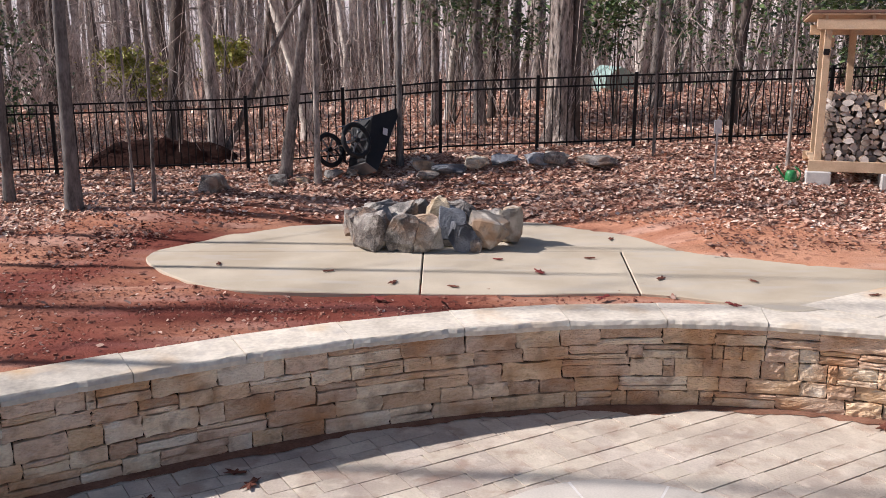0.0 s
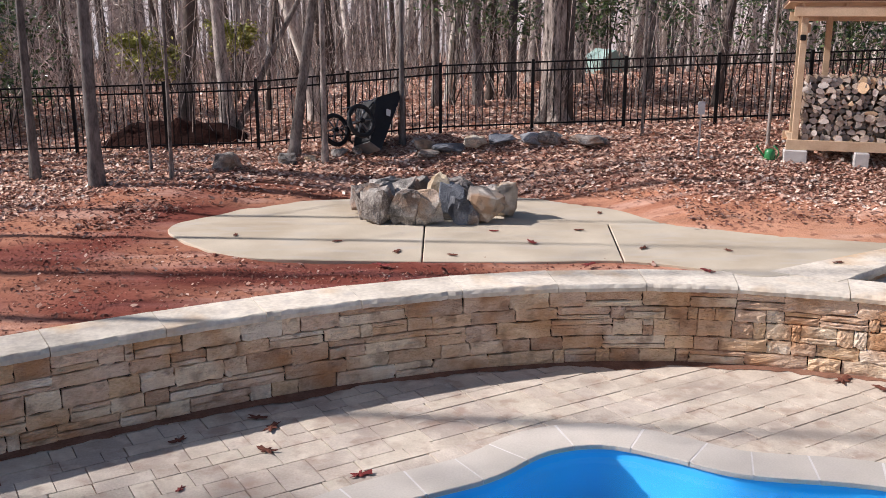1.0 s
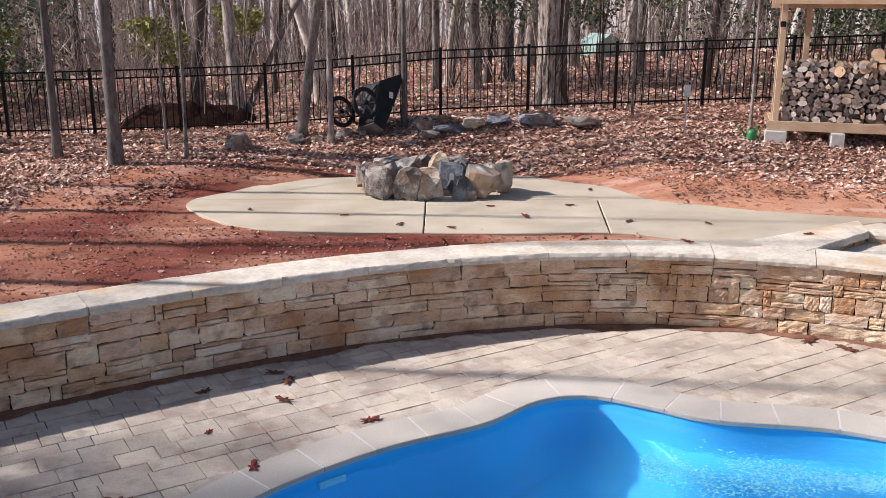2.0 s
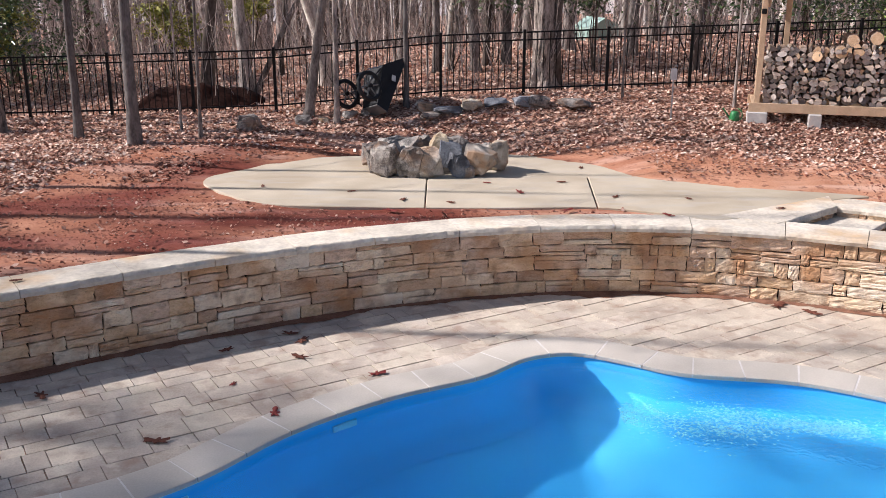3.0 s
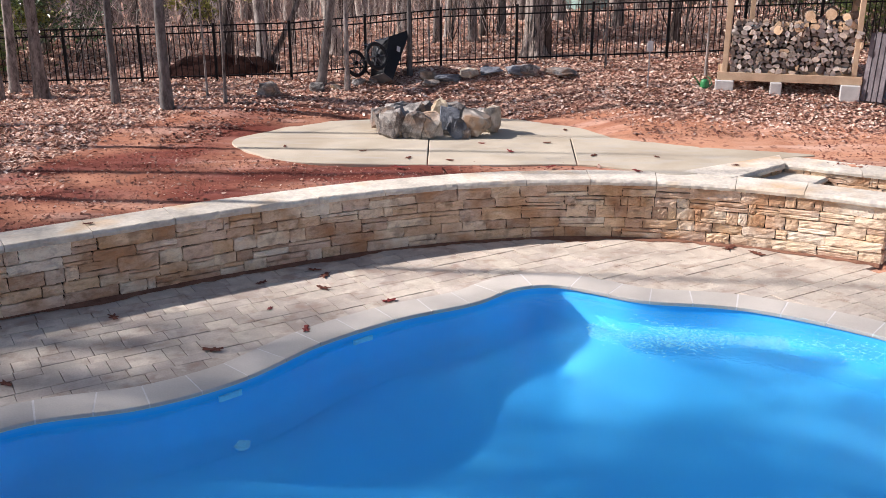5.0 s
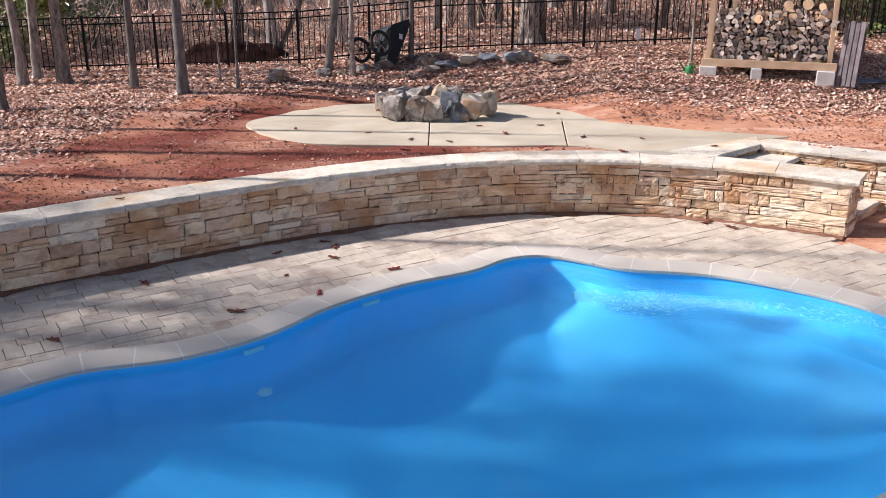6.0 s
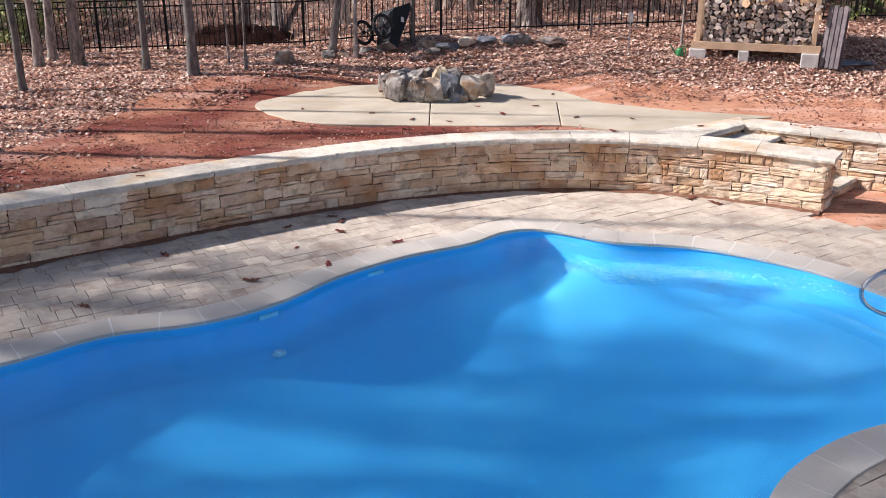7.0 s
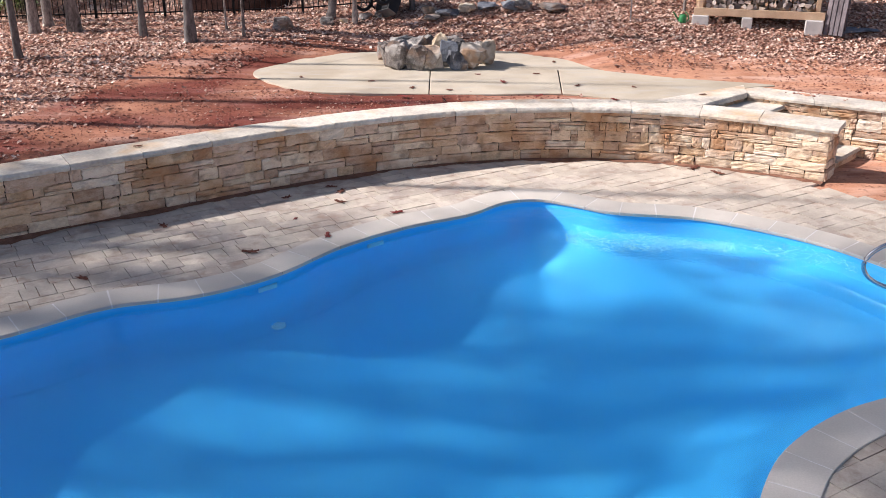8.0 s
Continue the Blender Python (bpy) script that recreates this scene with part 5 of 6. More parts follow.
# one leaning tree by the fence, and a fallen-looking side stem
for x, y, d, lean_y, tall in ((-2.3, 16.6, 0.18, 7, 0.7), (-3.6, 18.5, 0.13, 24, 0.5)):
    m = pose(x, y, upper(x, y), 0, lean_y, 0)
    copy_thing(PROTO[2], m @ Matrix.Diagonal((d / 0.22, d / 0.22, tall, 1)))


def build_brush():
    """Fine bare twigs and stems between the trees."""
    rnd = random.Random(9)
    random.seed(9)
    pieces = []
    for k in range(2500):
        y = 17.6 + 24 * rnd.random() ** 1.4
        x = rnd.uniform(-0.7, 0.7) * (y + 4)
        z = upper(x, y)
        ln = rnd.uniform(0.6, 3.2) * (1 if rnd.random() < 0.86 else 2.4)
        r = rnd.uniform(0.004, 0.012) * (1 + (y - 17) * 0.03)
        path = limb_path((x, y, z - 0.05), (rnd.uniform(-0.5, 0.5), rnd.uniform(-0.3, 0.3), 1), ln, 4, 0.12, 0.1)
        pieces.append(tube(path, [r, r * 0.85, r * 0.7, r * 0.5, r * 0.3], 3, False))
        for _ in range(2):
            q = path[rnd.randint(2, 4)]
            pieces.append(tube(limb_path(q, (rnd.uniform(-1, 1), rnd.uniform(-0.6, 0.6), rnd.uniform(0.2, 1)), ln * 0.35, 3, 0.15), [r * 0.5, r * 0.4, r * 0.3, r * 0.2], 3, False))
    ob = new("brushwood", mesh_of("brushwood", *merge(pieces), material("twig", (0.08, 0.06, 0.048), (0.70, 0.60, 0.53), 0.9, 1.5, 12, 0.0, spread=(0.38, 0.62))))
    tagged(ob, "tangle of bare brown undergrowth twigs", "undergrowth", kind="stuff")
    pieces = []
    for k in range(650):
        y = rnd.uniform(34, 110)
        x = rnd.uniform(-0.7, 0.7) * y
        r = rnd.uniform(0.05, 0.17)
        z = upper(x, y)
        pieces.append(tube(limb_path((x, y, z - 0.1), (rnd.gauss(0, 0.05), rnd.gauss(0, 0.05), 1), rnd.uniform(8, 15), 3, 0.03), [r, r * 0.9, r * 0.7, r * 0.4], 5, False))
        for _ in range(3):
            zz = rnd.uniform(0.5, 8)
            pieces.append(tube(limb_path((x, y, z + zz), (rnd.uniform(-1, 1), rnd.uniform(-1, 1), rnd.uniform(0, 1)), rnd.uniform(1, 3), 3, 0.2), [r * 0.3, r * 0.25, r * 0.2, r * 0.1], 3, False))
    ob = new("far_woods", mesh_of("far_woods", *merge(pieces), material("far_bark", (0.12, 0.10, 0.09), (0.72, 0.65, 0.60), 0.95, 0.5, 6, 0.0, spread=(0.36, 0.64))))
    tagged(ob, "distant bare grey-brown tree trunks", "woods", kind="stuff")
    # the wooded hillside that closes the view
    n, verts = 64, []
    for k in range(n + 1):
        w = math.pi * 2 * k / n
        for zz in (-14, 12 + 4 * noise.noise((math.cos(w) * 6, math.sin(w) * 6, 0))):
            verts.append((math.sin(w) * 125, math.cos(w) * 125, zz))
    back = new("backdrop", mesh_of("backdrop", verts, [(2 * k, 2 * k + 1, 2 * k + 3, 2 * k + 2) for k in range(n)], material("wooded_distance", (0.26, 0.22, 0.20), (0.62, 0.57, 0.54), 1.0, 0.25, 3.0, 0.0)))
    # emission added to the backdrop stands in for daylight and haze on it
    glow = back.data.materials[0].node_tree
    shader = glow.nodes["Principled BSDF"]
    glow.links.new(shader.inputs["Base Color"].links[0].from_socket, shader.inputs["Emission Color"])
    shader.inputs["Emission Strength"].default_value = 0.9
    tagged(back, "wooded hillside backdrop with an added hazy glow", "woods", kind="structure")


build_brush()


# ---------------------------------------------------------------- evergreens and shrubs
def leaf_material(name, tones, rough=0.5, trans=0.25):
    m = bpy.data.materials.new(name)
    m.use_nodes = True
    nt = m.node_tree
    bsdf = nt.nodes["Principled BSDF"]
    geo = nt.nodes.new("ShaderNodeNewGeometry")
    ramp = nt.nodes.new("ShaderNodeValToRGB")
    while len(ramp.color_ramp.elements) < len(tones):
        ramp.color_ramp.elements.new(0.5)
    for i, (e, c) in enumerate(zip(ramp.color_ramp.elements, tones)):
        e.position, e.color = i / max(1, len(tones) - 1), (*c, 1)
    nt.links.new(geo.outputs["Random Per Island"], ramp.inputs[0])
    ns = nt.nodes.new("ShaderNodeTexNoise")
    ns.inputs["Scale"].default_value = 40
    nt.links.new(geo.outputs["Position"], ns.inputs["Vector"])
    mr = nt.nodes.new("ShaderNodeMapRange")
    mr.inputs[3].default_value, mr.inputs[4].default_value = 0.75, 1.25
    nt.links.new(ns.outputs[0], mr.inputs[0])
    hsv = nt.nodes.new("ShaderNodeHueSaturation")
    nt.links.new(mr.outputs[0], hsv.inputs["Value"])
    nt.links.new(ramp.outputs[0], hsv.inputs["Color"])
    nt.links.new(hsv.outputs[0], bsdf.inputs["Base Color"])
    bsdf.inputs["Roughness"].default_value = rough
    bsdf.inputs["Specular IOR Level"].default_value = 0.5 if rough < 0.5 else 0.15
    bsdf.inputs["Transmission Weight"].default_value = 0.0
    return m


M_HOLLY = leaf_material("evergreen_leaf", ((0.02, 0.045, 0.012), (0.05, 0.09, 0.025), (0.10, 0.155, 0.05), (0.18, 0.24, 0.09)), 0.3)
M_YELLOW = leaf_material("yellow_green_leaf", ((0.16, 0.17, 0.04), (0.34, 0.34, 0.085), (0.52, 0.49, 0.16)), 0.6)
M_FRESH = leaf_material("green_leaf", ((0.07, 0.11, 0.025), (0.16, 0.23, 0.055), (0.28, 0.36, 0.09), (0.42, 0.48, 0.15)), 0.4)
M_DEAD = leaf_material("dead_leaf", ((0.15, 0.07, 0.05), (0.34, 0.175, 0.125), (0.54, 0.31, 0.22), (0.66, 0.42, 0.315), (0.72, 0.49, 0.37), (0.80, 0.60, 0.48), (0.88, 0.74, 0.63)), 0.8)
M_SCRAP = leaf_material("leaf_scrap", ((0.10, 0.042, 0.032), (0.19, 0.085, 0.06), (0.28, 0.145, 0.105), (0.40, 0.24, 0.18), (0.58, 0.42, 0.34)), 0.8)
M_CLOD = leaf_material("clay_clod", ((0.16, 0.06, 0.042), (0.25, 0.10, 0.068), (0.36, 0.165, 0.115), (0.50, 0.27, 0.185)), 0.9)
M_REDLEAF = leaf_material("red_leaf", ((0.15, 0.028, 0.026), (0.24, 0.05, 0.042)), 0.7)
M_BROWNLEAF = leaf_material("brown_oak_leaf", ((0.10, 0.035, 0.025), (0.18, 0.07, 0.045)), 0.8)


def leaf_quad(rnd, at, size, tilt):
    """A folded leaf of two triangles pairs."""
    a = rnd.uniform(0, 6.283)
    d = Vector((math.cos(a), math.sin(a), rnd.uniform(-tilt, tilt)))
    e = Vector((-math.sin(a), math.cos(a), rnd.uniform(-tilt, tilt)))
    curl = size * rnd.uniform(0.05, 0.35)
    at = Vector(at)
    l, w = size, size * rnd.uniform(0.45, 0.8)
    v = [at - d * l * 0.5, at + e * w * 0.5 + Vector((0, 0, curl)), at + d * l * 0.5 + Vector((0, 0, curl * 0.4)), at - e * w * 0.5 + Vector((0, 0, curl))]
    return v, [(0, 1, 2), (0, 2, 3)]


def fallen_leaf(rnd, at, size):
    """A curled leaf of six corners, folded along its rib."""
    a, tilt, roll = rnd.uniform(0, 6.283), rnd.gauss(0, 0.30), rnd.gauss(0, 0.34)
    d = Vector((math.cos(a), math.sin(a), tilt))
    e = Vector((-math.sin(a), math.cos(a), roll))
    at = Vector(at)
    w, up = size * rnd.uniform(0.28, 0.42), Vector((0, 0, size * rnd.uniform(-0.1, 0.3)))
    low = Vector((0, 0, max(0.0, abs(tilt) + abs(roll)) * size * 0.25))
    v = [at - d * size * 0.5 + low, at - d * size * 0.1 + e * w + up + low, at + d * size * 0.28 + e * w * 0.7 + up + low, at + d * size * 0.5 + low + up * 0.6, at + d * size * 0.28 - e * w * 0.7 + up + low, at - d * size * 0.1 - e * w + up + low]
    return v, [(0, 1, 2, 3), (0, 3, 4, 5)]


def shrub(name, label, x, y, z, w, h, count, size, mat, seed, clumps=14):
    rnd = random.Random(seed)
    random.seed(seed)
    root = thing(name, label, "shrub", (x, y, upper(x, y)))
    stems, leaves = [], []
    for k in range(clumps):
        a, r = rnd.uniform(0, 6.283), w * 0.5 * math.sqrt(rnd.random())
        c = Vector((r * math.cos(a), r * math.sin(a), z + h * rnd.uniform(0.05, 1.0)))
        base = Vector((c.x * 0.15, c.y * 0.15, 0))
        path = [base, base.lerp(c, 0.5) + Vector((rnd.uniform(-0.1, 0.1), rnd.uniform(-0.1, 0.1), 0.1)), c]
        if k % 3 == 0:
            stems.append(tube(path, [0.016, 0.011, 0.005], 4, False))
        spread = rnd.uniform(0.18, 0.42) * (w / 2)
        for _ in range(count // clumps):
            p = c + Vector((rnd.gauss(0, spread), rnd.gauss(0, spread), rnd.gauss(0, spread * 0.55)))
            leaves.append(leaf_quad(rnd, p, size * rnd.uniform(0.6, 1.3), 0.8))
    part("stem", mesh_of("stem", *merge(stems), M_BARK_DARK), None, root)
    part("foliage", mesh_of("foliage", *merge(leaves), mat), None, root)
    return root



def pine(height, crown_from, tufts, seed):
    """A tall pine: a straight trunk, limbs and many loose tufts of needles."""
    rnd = random.Random(seed)
    random.seed(seed)
    root = thing("pine_tree", "tall green pine tree beyond the pool terrace", "tree")
    pts = [Vector((rnd.gauss(0, 0.03) * k, rnd.gauss(0, 0.03) * k, -0.2 + (height + 0.2) * k / 8)) for k in range(9)]
    part("trunk", mesh_of("trunk", *tube(pts, [0.22 - 0.024 * k for k in range(9)], 9), M_BARK_DARK, True), None, root)
    stems, leaves = [], []
    for k in range(tufts):
        u = rnd.random() ** 0.68
        z = crown_from + (height - crown_from) * u
        a, r = rnd.uniform(0, 6.283), (0.5 + 2.3 * (1 - u) ** 0.6) * math.sqrt(rnd.random())
        c = Vector((r * math.cos(a), r * math.sin(a), z + 0.2 * r))
        stems.append(tube([Vector((0, 0, z - 0.2)), Vector((c.x * 0.5, c.y * 0.5, z)), c], [0.03, 0.02, 0.008], 3, False))
        for _ in range(NEEDLES):
            q = c + Vector((rnd.gauss(0, 0.75), rnd.gauss(0, 0.75), rnd.gauss(0, 0.55)))
            leaves.append(leaf_quad(rnd, q, rnd.uniform(0.13, 0.24), 0.9))
    part("limbs", mesh_of("limbs", *merge(stems), M_BARK_DARK), None, root)
    part("crown", mesh_of("crown", *merge(leaves), M_HOLLY), None, root)
    return root


NEEDLES = 37
PINES = [pine(19.0, 8.0, 31, 301), pine(20.0, 9.0, 40, 302), pine(18.0, 7.5, 42, 303)]
PINES[0].matrix_world = pose(-24.0, 8.6, 0.5)
PINES[1].matrix_world = pose(-26.5, 5.8, 0)
PINES[2].matrix_world = pose(-23.5, 0.8, 0)
for k, (x, y, turn, tall) in enumerate(((-25.0, 0.4, 80, 1.0), (-23.0, 6.4, 140, 0.92), (-29.0, 8.2, 120, 1.22), (-28.4, 6.0, 10, 1.3), (-26.0, 2.6, 260, 1.0), (-24.5, -1.8, 310, 1.0), (-28.0, 4.2, 100, 1.15), (-27.0, -0.6, 40, 1.05), (-26.0, 5.3, 120, 1.22), (-27.6, 6.9, 75, 1.28), (-26.8, 3.4, 30, 1.2))):
    copy_thing(PINES[k % 3], pose(x, y, ground_z(x, y), 0, 0, turn) @ Matrix.Diagonal((1, 1, tall, 1)))

# a higher crown that shades the far side of the pool
HIGH_PINE = pine(25.5, 19.8, 27, 304)
HIGH_PINE.matrix_world = pose(-27.2, 8.7, 0.5)
for x, y, turn in ((-28.2, 7.0, 190), (-27.5, 7.7, 75)):
    copy_thing(HIGH_PINE, pose(x, y, ground_z(x, y), 0, 0, turn))

for k, (x, y, z, w, h) in enumerate(((0.1, 20.5, 1.3, 2.2, 1.8), (1.1, 21.5, 1.2, 2.0, 1.8), (3.0, 19.6, 1.2, 1.6, 2.0), (5.2, 20.0, 1.0, 2.2, 2.0), (6.6, 19.2, 0.8, 2.0, 2.2), (8.0, 20.6, 0.9, 2.4, 2.4),
                                      (9.6, 20.6, 0.0, 2.2, 2.2), (11.2, 19.6, 0.0, 2.4, 2.2), (10.6, 22.0, 0.0, 2.6, 2.4), (-9.6, 22.0, 0.6, 2.6, 1.8), (-11.6, 20.4, 0.3, 2.4, 1.6), (-9.7, 19.3, 0.1, 2.0, 2.0), (-8.2, 19.9, 0.4, 1.8, 1.9), (-10.9, 18.9, 0.0, 1.8, 1.8))):
    shrub("holly_shrub", "dark evergreen holly shrub in the woods", x, y, z, w, h, 1700, 0.10, M_HOLLY, 200 + k)
for k, (x, y, z, w, h) in enumerate(((-5.9, 21.6, 0.75, 1.1, 0.8), (-4.6, 23.5, 0.9, 0.9, 0.8), (-9.3, 21.0, 0.7, 1.2, 1.0))):
    shrub("yellow_shrub", "yellow-green leafy shrub behind the bare trunks", x, y, z, w, h, 1100, 0.11, M_YELLOW, 230 + k)

for k, (x, y, z, w, h) in enumerate(((8.7, 17.95, -0.05, 1.5, 1.5), (9.8, 18.1, -0.05, 1.7, 1.7), (-9.3, 18.2, 0.0, 1.3, 1.5))):
    shrub("green_shrub", "bright green leafy shrub just behind the fence", x, y, z, w, h, 1500, 0.09, M_FRESH, 260 + k)


# ---------------------------------------------------------------- fallen leaves
def build_litter():
    rnd = random.Random(77)
    lists, bare = [], []
    tries = ((-10, 10, 8.0, 14.2, 5000, 0.065), (-10, 10, 13.0, 17.4, 58000, 0.056), (-13, 13, 17.4, 24, 34000, 0.072), (-16, 16, 24, 36, 8000, 0.14), (-9.5, -5.0, 5.5, 14.5, 8000, 0.07), (3.0, 9.5, 12.5, 16.0, 7000, 0.052), (-9, 8, 7.5, 15.0, 34000, 0.034))
    for x0, x1, y0, y1, n, size in tries:
        for _ in range(n):
            x, y = rnd.uniform(x0, x1), rnd.uniform(y0, y1)
            if not is_upper(x, y) or y < wall_y(min(x, 5.4)) + 0.6 and x < 5.2:
                continue
            # stray leaves gather in drifts on the bare clay
            drift = noise.noise((x * 0.9, y * 1.5, 11))
            keep = litter(x, y) ** 2 + 0.12 + (0.34 if drift > 0.2 else 0.0) * (1.0 if x < 2.4 else 0.25)
            if rnd.random() > keep:
                continue
            if (x + 0.2) ** 2 / 9.9 + (y - 13.25) ** 2 / 2.9 < 1.05 or 2.2 < x < 5.4 and 10.9 < y < 13.0:
                continue
            (bare if litter(x, y) < 0.22 else lists).append(fallen_leaf(rnd, (x, y, upper(x, y) + rnd.uniform(0.002, 0.02)), size * rnd.uniform(0.55, 1.3)))
    ob = new("leaf_litter", mesh_of("leaf_litter", *merge(lists), M_DEAD))
    tagged(ob, "thick litter of curled brown and tan fallen leaves", "leaf litter", kind="stuff")
    ob = new("leaf_scraps", mesh_of("leaf_scraps", *merge(bare), M_SCRAP))
    tagged(ob, "scattered brown leaf scraps trodden into the clay", "leaf litter", kind="stuff")
    # clods and pebbles in the bare clay
    lists = []
    for _ in range(23000):
        x, y = rnd.uniform(-9, 8.5), rnd.uniform(7, 15)
        if not is_upper(x, y) or y < wall_y(min(x, 5.4)) + 0.55 and x < 5.2 or (x + 0.2) ** 2 / 10.5 + (y - 13.25) ** 2 / 3.2 < 1.05 or 2.0 < x < 5.5 and y < 13.1:
            continue
        r = rnd.uniform(0.005, 0.015) * (1 if rnd.random() < 0.92 else 2.1)
        c = Vector((x, y, upper(x, y) + r * 0.15))
        vs = [c + Vector((r * rnd.uniform(0.75, 1.15) * math.cos(k * 1.0472), r * rnd.uniform(0.75, 1.15) * math.sin(k * 1.0472), -0.3 * r)) for k in range(6)]
        vs += [c + Vector((0.62 * r * rnd.uniform(0.7, 1.2) * math.cos(k * 1.0472 + 0.4), 0.62 * r * rnd.uniform(0.7, 1.2) * math.sin(k * 1.0472 + 0.4), rnd.uniform(0.35, 0.7) * r)) for k in range(6)]
        lists.append((vs, [(k, (k + 1) % 6, 6 + (k + 1) % 6, 6 + k) for k in range(6)] + [(6, 7, 8, 9, 10, 11)]))
    ob = new("clay_clods", mesh_of("clay_clods", *merge(lists), M_CLOD))
    tagged(ob, "small clods and pebbles of red clay", "clods", kind="stuff")


build_litter()


def lobed_leaf(seed, size, mat):
    """A dry lobed oak leaf, curled, on z = 0."""
    rnd = random.Random(seed)
    rim = []
    for k in range(22):
        a = 2 * math.pi * k / 22
        r = size * (0.5 if k % 4 in (0, 1) else 0.27) * rnd.uniform(0.85, 1.15) * (1.25 if abs(math.cos(a)) > 0.8 else 0.9)
        rim.append(Vector((r * math.cos(a), 0.72 * r * math.sin(a), size * (0.02 + 0.10 * (r / size) ** 2 * rnd.uniform(0.2, 2.0)))))
    verts = [Vector((0, 0, 0.012))] + rim + [v - Vector((0, 0, 0.003)) for v in [Vector((0, 0, 0.012))] + rim]
    n = 22
    faces = [(0, 1 + k, 1 + (k + 1) % n) for k in range(n)] + [(n + 1, n + 2 + (k + 1) % n, n + 2 + k) for k in range(n)]
    return mesh_of("oak_leaf", verts, faces, mat)


PATIO_LEAVES = ((-1.59, 9.47, 0.012, 0.17, M_BROWNLEAF), (-1.43, 9.27, 0.012, 0.20, M_BROWNLEAF), (-1.39, 8.85, 0.012, 0.18, M_BROWNLEAF), (-2.14, 9.03, 0.012, 0.16, M_BROWNLEAF), (-3.56, 7.98, 0.012, 0.19, M_BROWNLEAF),
         (-0.62, 8.45, 0.012, 0.18, M_REDLEAF), (-1.43, 7.62, 0.022, 0.17, M_REDLEAF), (-2.29, 7.14, 0.012, 0.22, M_BROWNLEAF), (-1.91, 8.23, 0.012, 0.10, M_REDLEAF), (-4.05, 6.4, 0.012, 0.18, M_BROWNLEAF),
         (3.75, 10.30, 0.012, 0.26, M_BROWNLEAF), (4.05, 10.07, 0.012, 0.24, M_BROWNLEAF))
TERRACE_LEAVES = ((-4.0, 8.75, 0.83, 0.13, M_BROWNLEAF), (1.0, 12.35, 0.83, 0.20, M_REDLEAF), (1.6, 12.95, 0.83, 0.14, M_BROWNLEAF), (-0.5, 11.95, 0.83, 0.15, M_BROWNLEAF),
         (0.1, 11.8, 0.83, 0.13, M_BROWNLEAF), (2.2, 12.1, 0.83, 0.15, M_BROWNLEAF), (3.1, 12.0, 0.83, 0.13, M_BROWNLEAF), (-1.2, 12.4, 0.83, 0.12, M_BROWNLEAF), (-2.4, 12.7, 0.83, 0.12, M_BROWNLEAF),
         (0.6, 12.9, 0.83, 0.11, M_REDLEAF), (2.0, 13.9, 0.83, 0.12, M_BROWNLEAF), (-0.63, 11.40, 0.83, 0.2, M_REDLEAF), (1.49, 11.40, 0.83, 0.18, M_REDLEAF), (2.66, 11.18, 0.83, 0.16, M_REDLEAF), (4.1, 11.5, 0.83, 0.12, M_BROWNLEAF))
for k, (x, y, z, size, mat) in enumerate(PATIO_LEAVES + TERRACE_LEAVES):
    leaf = new("oak_leaf", lobed_leaf(k, size * 0.82, mat))
    leaf.matrix_world = pose(x, y, z, 0, 0, (k * 77) % 360)
    red = mat is M_REDLEAF
    tagged(leaf, "single dry red fallen oak leaf" if red else "single dry brown fallen oak leaf", "leaf", "loose leaves on the paving")


# ---------------------------------------------------------------- pieces of the walls and the patio
lay_stones(wall_1, lambda s: wall_at(s + float(np.interp(-6.7, _wx, _ws))), _ws[-1] - float(np.interp(-6.7, _wx, _ws)), 0.0, WALL_TOP, 7, rows=5, longest=0.66)
_e0, _et, _en = wall_frame(WALL_RIGHT)
_end_at, _end_len = straight((_e0)[:2], (_e0 - _en * 0.40 + _et * 0.04)[:2])
lay_stones(wall_1, _end_at, _end_len, 0.0, WALL_TOP, 21, longest=0.3)
lay_stones(WALL_2, _at2, _len2, 0.0, WALL_TOP, 31, longest=0.7)
_leg_at, _leg_len = straight(*_leg)
lay_stones(WALL_3, _leg_at, _leg_len, 0.3, WALL_TOP - 0.3, 41, rows=3)


def paver_blank(seed):
    rnd = random.Random(seed)
    bm = a_box(-0.5, 0.5, -0.5, 0.5, -1.0, 0.0)
    for v in bm.verts:
        v.co.x += rnd.uniform(-0.012, 0.010)
        v.co.y += rnd.uniform(-0.012, 0.010)
    top = [e for e in bm.edges if all(v.co.z > -0.1 for v in e.verts)]
    bmesh.ops.bevel(bm, geom=top, offset=0.009, segments=1, affect="EDGES")
    return from_bm("paver", bm, M_PAVER)


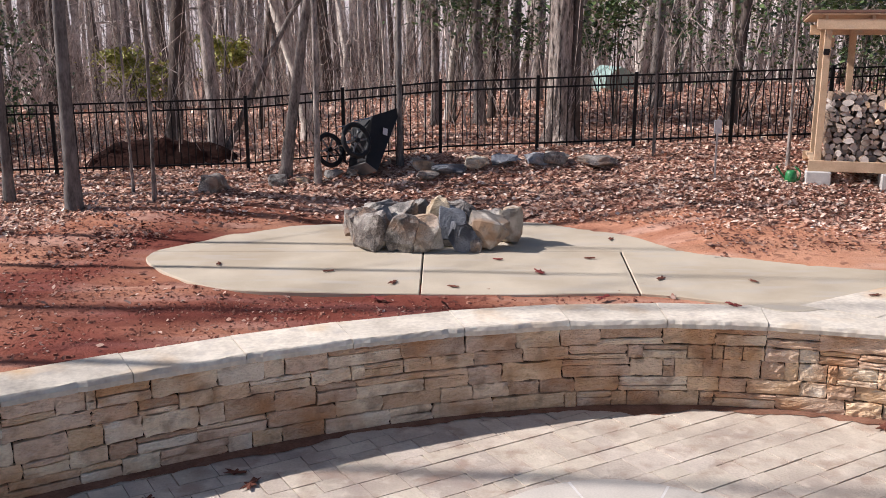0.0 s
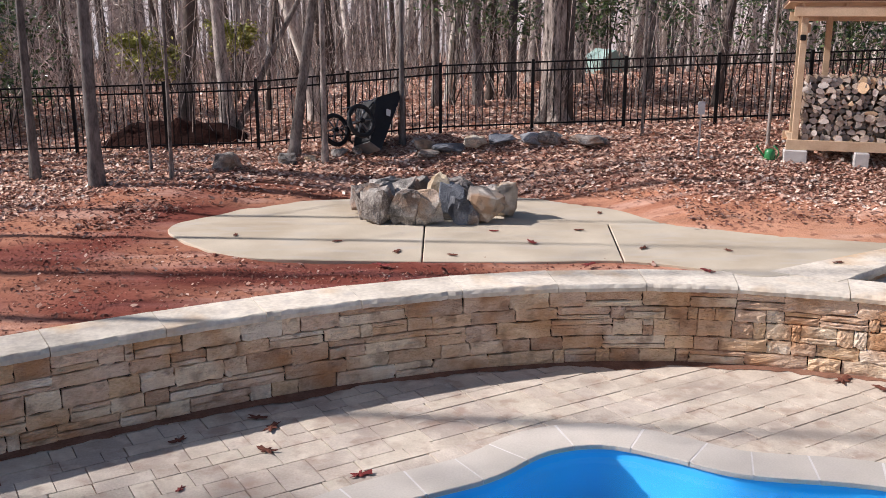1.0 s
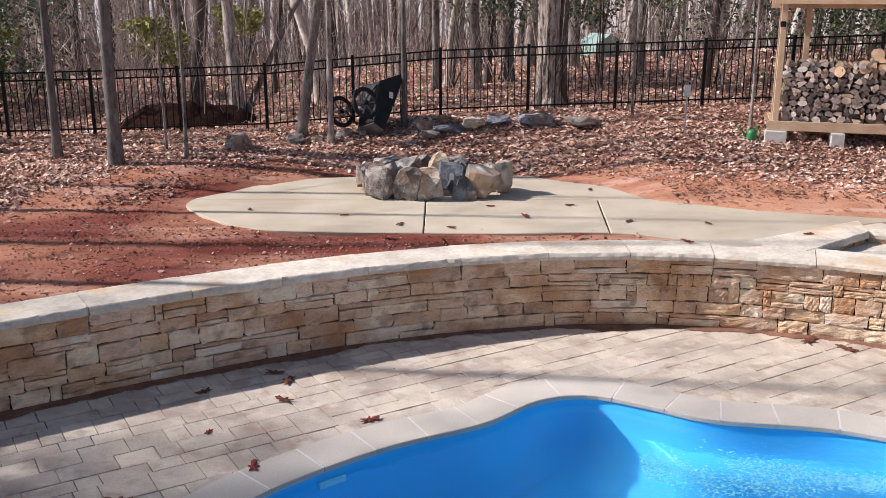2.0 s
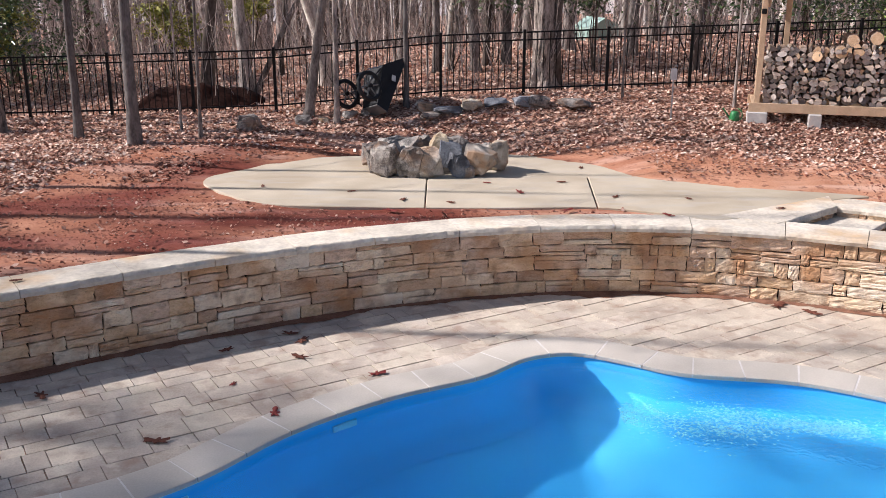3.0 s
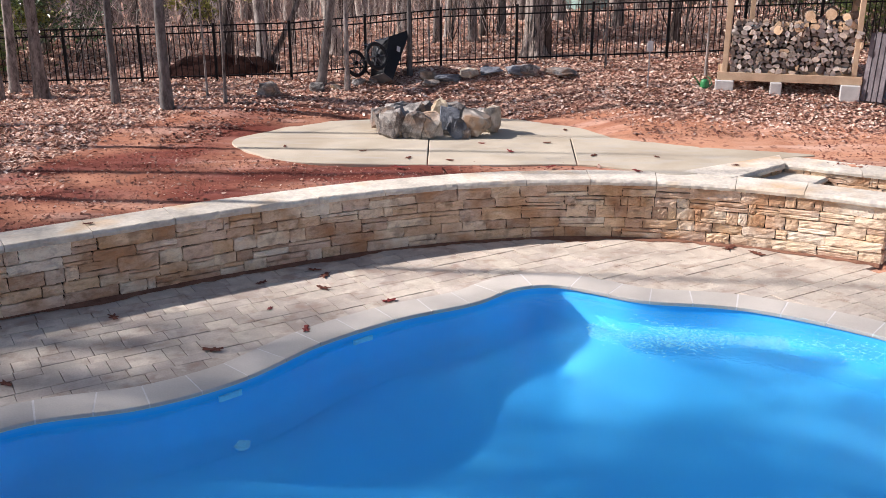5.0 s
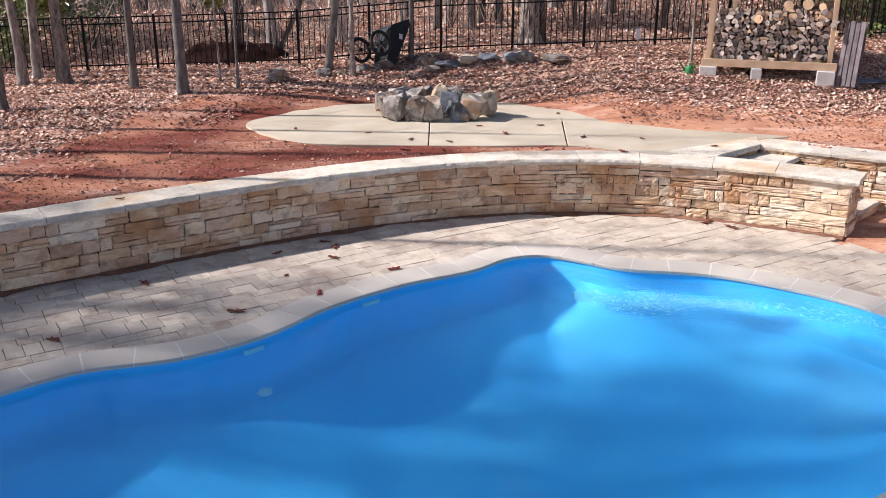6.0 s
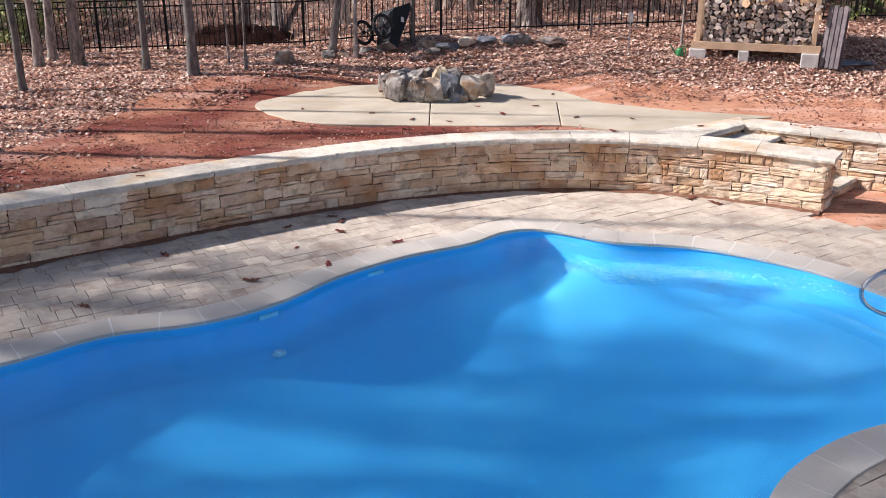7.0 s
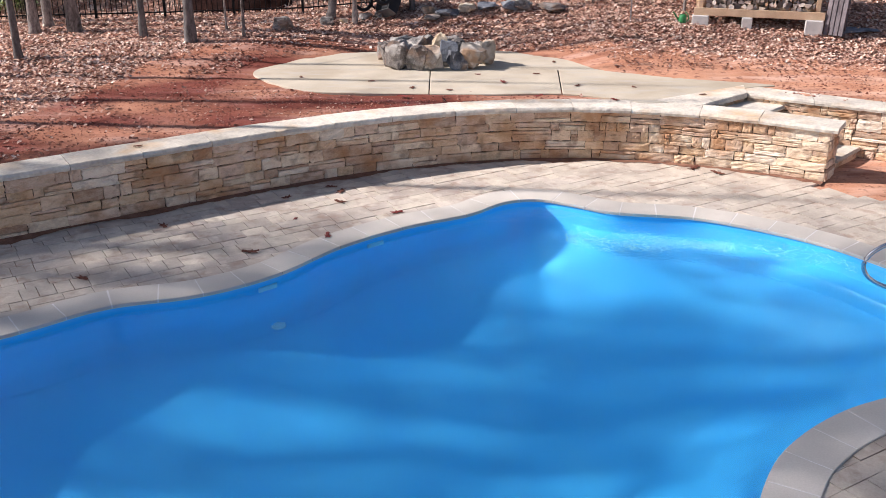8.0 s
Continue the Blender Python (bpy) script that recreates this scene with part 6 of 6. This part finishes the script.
def build_pavers():
    patio = thing("patio", "tan stone paver patio laid in broken rows round the pool", "patio", kind="structure")
    rnd = random.Random(3)
    blanks = [paver_blank(k) for k in range(6)]
    turn = radians(31)
    c, s = math.cos(turn), math.sin(turn)
    widths, near, rest = (0.26, 0.18, 0.30, 0.18, 0.24), [], []
    v, row = -14.0, 0
    while v < 12:
        w = widths[row % 5]
        u = -14 + rnd.uniform(0, 0.5)
        while u < 16:
            ln = rnd.choice((0.18, 0.25, 0.31, 0.36, 0.43))
            uu, vv = u + ln / 2, v + w / 2
            x, y = uu * c - vv * s, uu * s + vv * c
            u += ln
            if not (-11 < x < 10 and -9 < y < 11.2):
                continue
            if x < 5.5 and y > wall_y(x) + 0.12 or x >= 5.3 and (x - 5.43) * 0.78 + (y - 9.76) * 0.68 > -0.12:
                continue
            stack = [(uu, vv, ln, w)]
            while stack:
                a, b, p, q = stack.pop()
                px, py = a * c - b * s, a * s + b * c
                if -1 < py < 10 and pool_gap(px, py) < 0.5:
                    ends = [((a + i * p / 2) * c - (b + j * q / 2) * s, (a + i * p / 2) * s + (b + j * q / 2) * c) for i in (-1, 1) for j in (-1, 1)]
                    wet = sum(in_pool(*e) for e in ends)
                    if wet:
                        # a paver cut to the line of the coping
                        if wet < 4 and max(p, q) > 0.2:
                            stack += [(a - p / 4, b, p / 2, q), (a + p / 4, b, p / 2, q)] if p > q else [(a, b - q / 4, p, q / 2), (a, b + q / 4, p, q / 2)]
                        continue
                elif in_pool(px, py):
                    continue
                (near if py > 2.2 and -6.3 < px < 6.5 else rest).append((px, py, p, q, rnd.choice(blanks), rnd.uniform(-0.004, 0.004)))
        v += w
        row += 1
    near.sort(key=lambda q: abs(q[0]) * 0.6 + abs(q[1] - 7.5))
    rest += near[300:]
    for x, y, ln, w, me, dz in near[:300]:
        ob = new("paver", me)
        ob.parent = patio
        ob.matrix_world = pose(x, y, dz, 0, 0, 31) @ Matrix.Diagonal((ln - 0.009, w - 0.009, 0.06, 1))
    verts, faces = [], []
    for x, y, ln, w, me, dz in rest:
        m = pose(x, y, dz, 0, 0, 31) @ Matrix.Diagonal((ln - 0.009, w - 0.009, 0.06, 1))
        o = len(verts)
        verts += [m @ p.co for p in me.vertices]
        faces += [tuple(i + o for i in p.vertices) for p in me.polygons]
    tagged(part("outer_pavers", mesh_of("outer_pavers", verts, faces, M_PAVER), None, patio), kind="stuff")


build_pavers()


def build_dirt():
    """Washed-out clay along the foot of the wall."""
    verts, faces = [], []
    n = 260
    for i in range(n):
        p, t, nrm = wall_frame(WALL_LEFT + (WALL_RIGHT - WALL_LEFT) * i / (n - 1))
        w = 0.06 + 0.18 * max(0, noise.noise((i * 0.07, 0, 5)) + 0.35 + 0.3 * noise.noise((i * 0.5, 0, 8)))
        verts += [p - nrm * 0.02 + Vector((0, 0, 0.014)), p + nrm * w * 0.5 + Vector((0, 0, 0.009)), p + nrm * w + Vector((0, 0, 0.0045))]
    for i in range(n - 1):
        a = i * 3
        faces += [(a, a + 1, a + 4, a + 3), (a + 1, a + 2, a + 5, a + 4)]
    tagged(new("washed_clay", mesh_of("washed_clay", verts, faces, material("washed_clay", (0.13, 0.058, 0.038), (0.32, 0.175, 0.115), 0.95, 5, 50, 0.8))), "strip of washed-out red clay at the wall's foot", "dirt", kind="structure")


build_dirt()
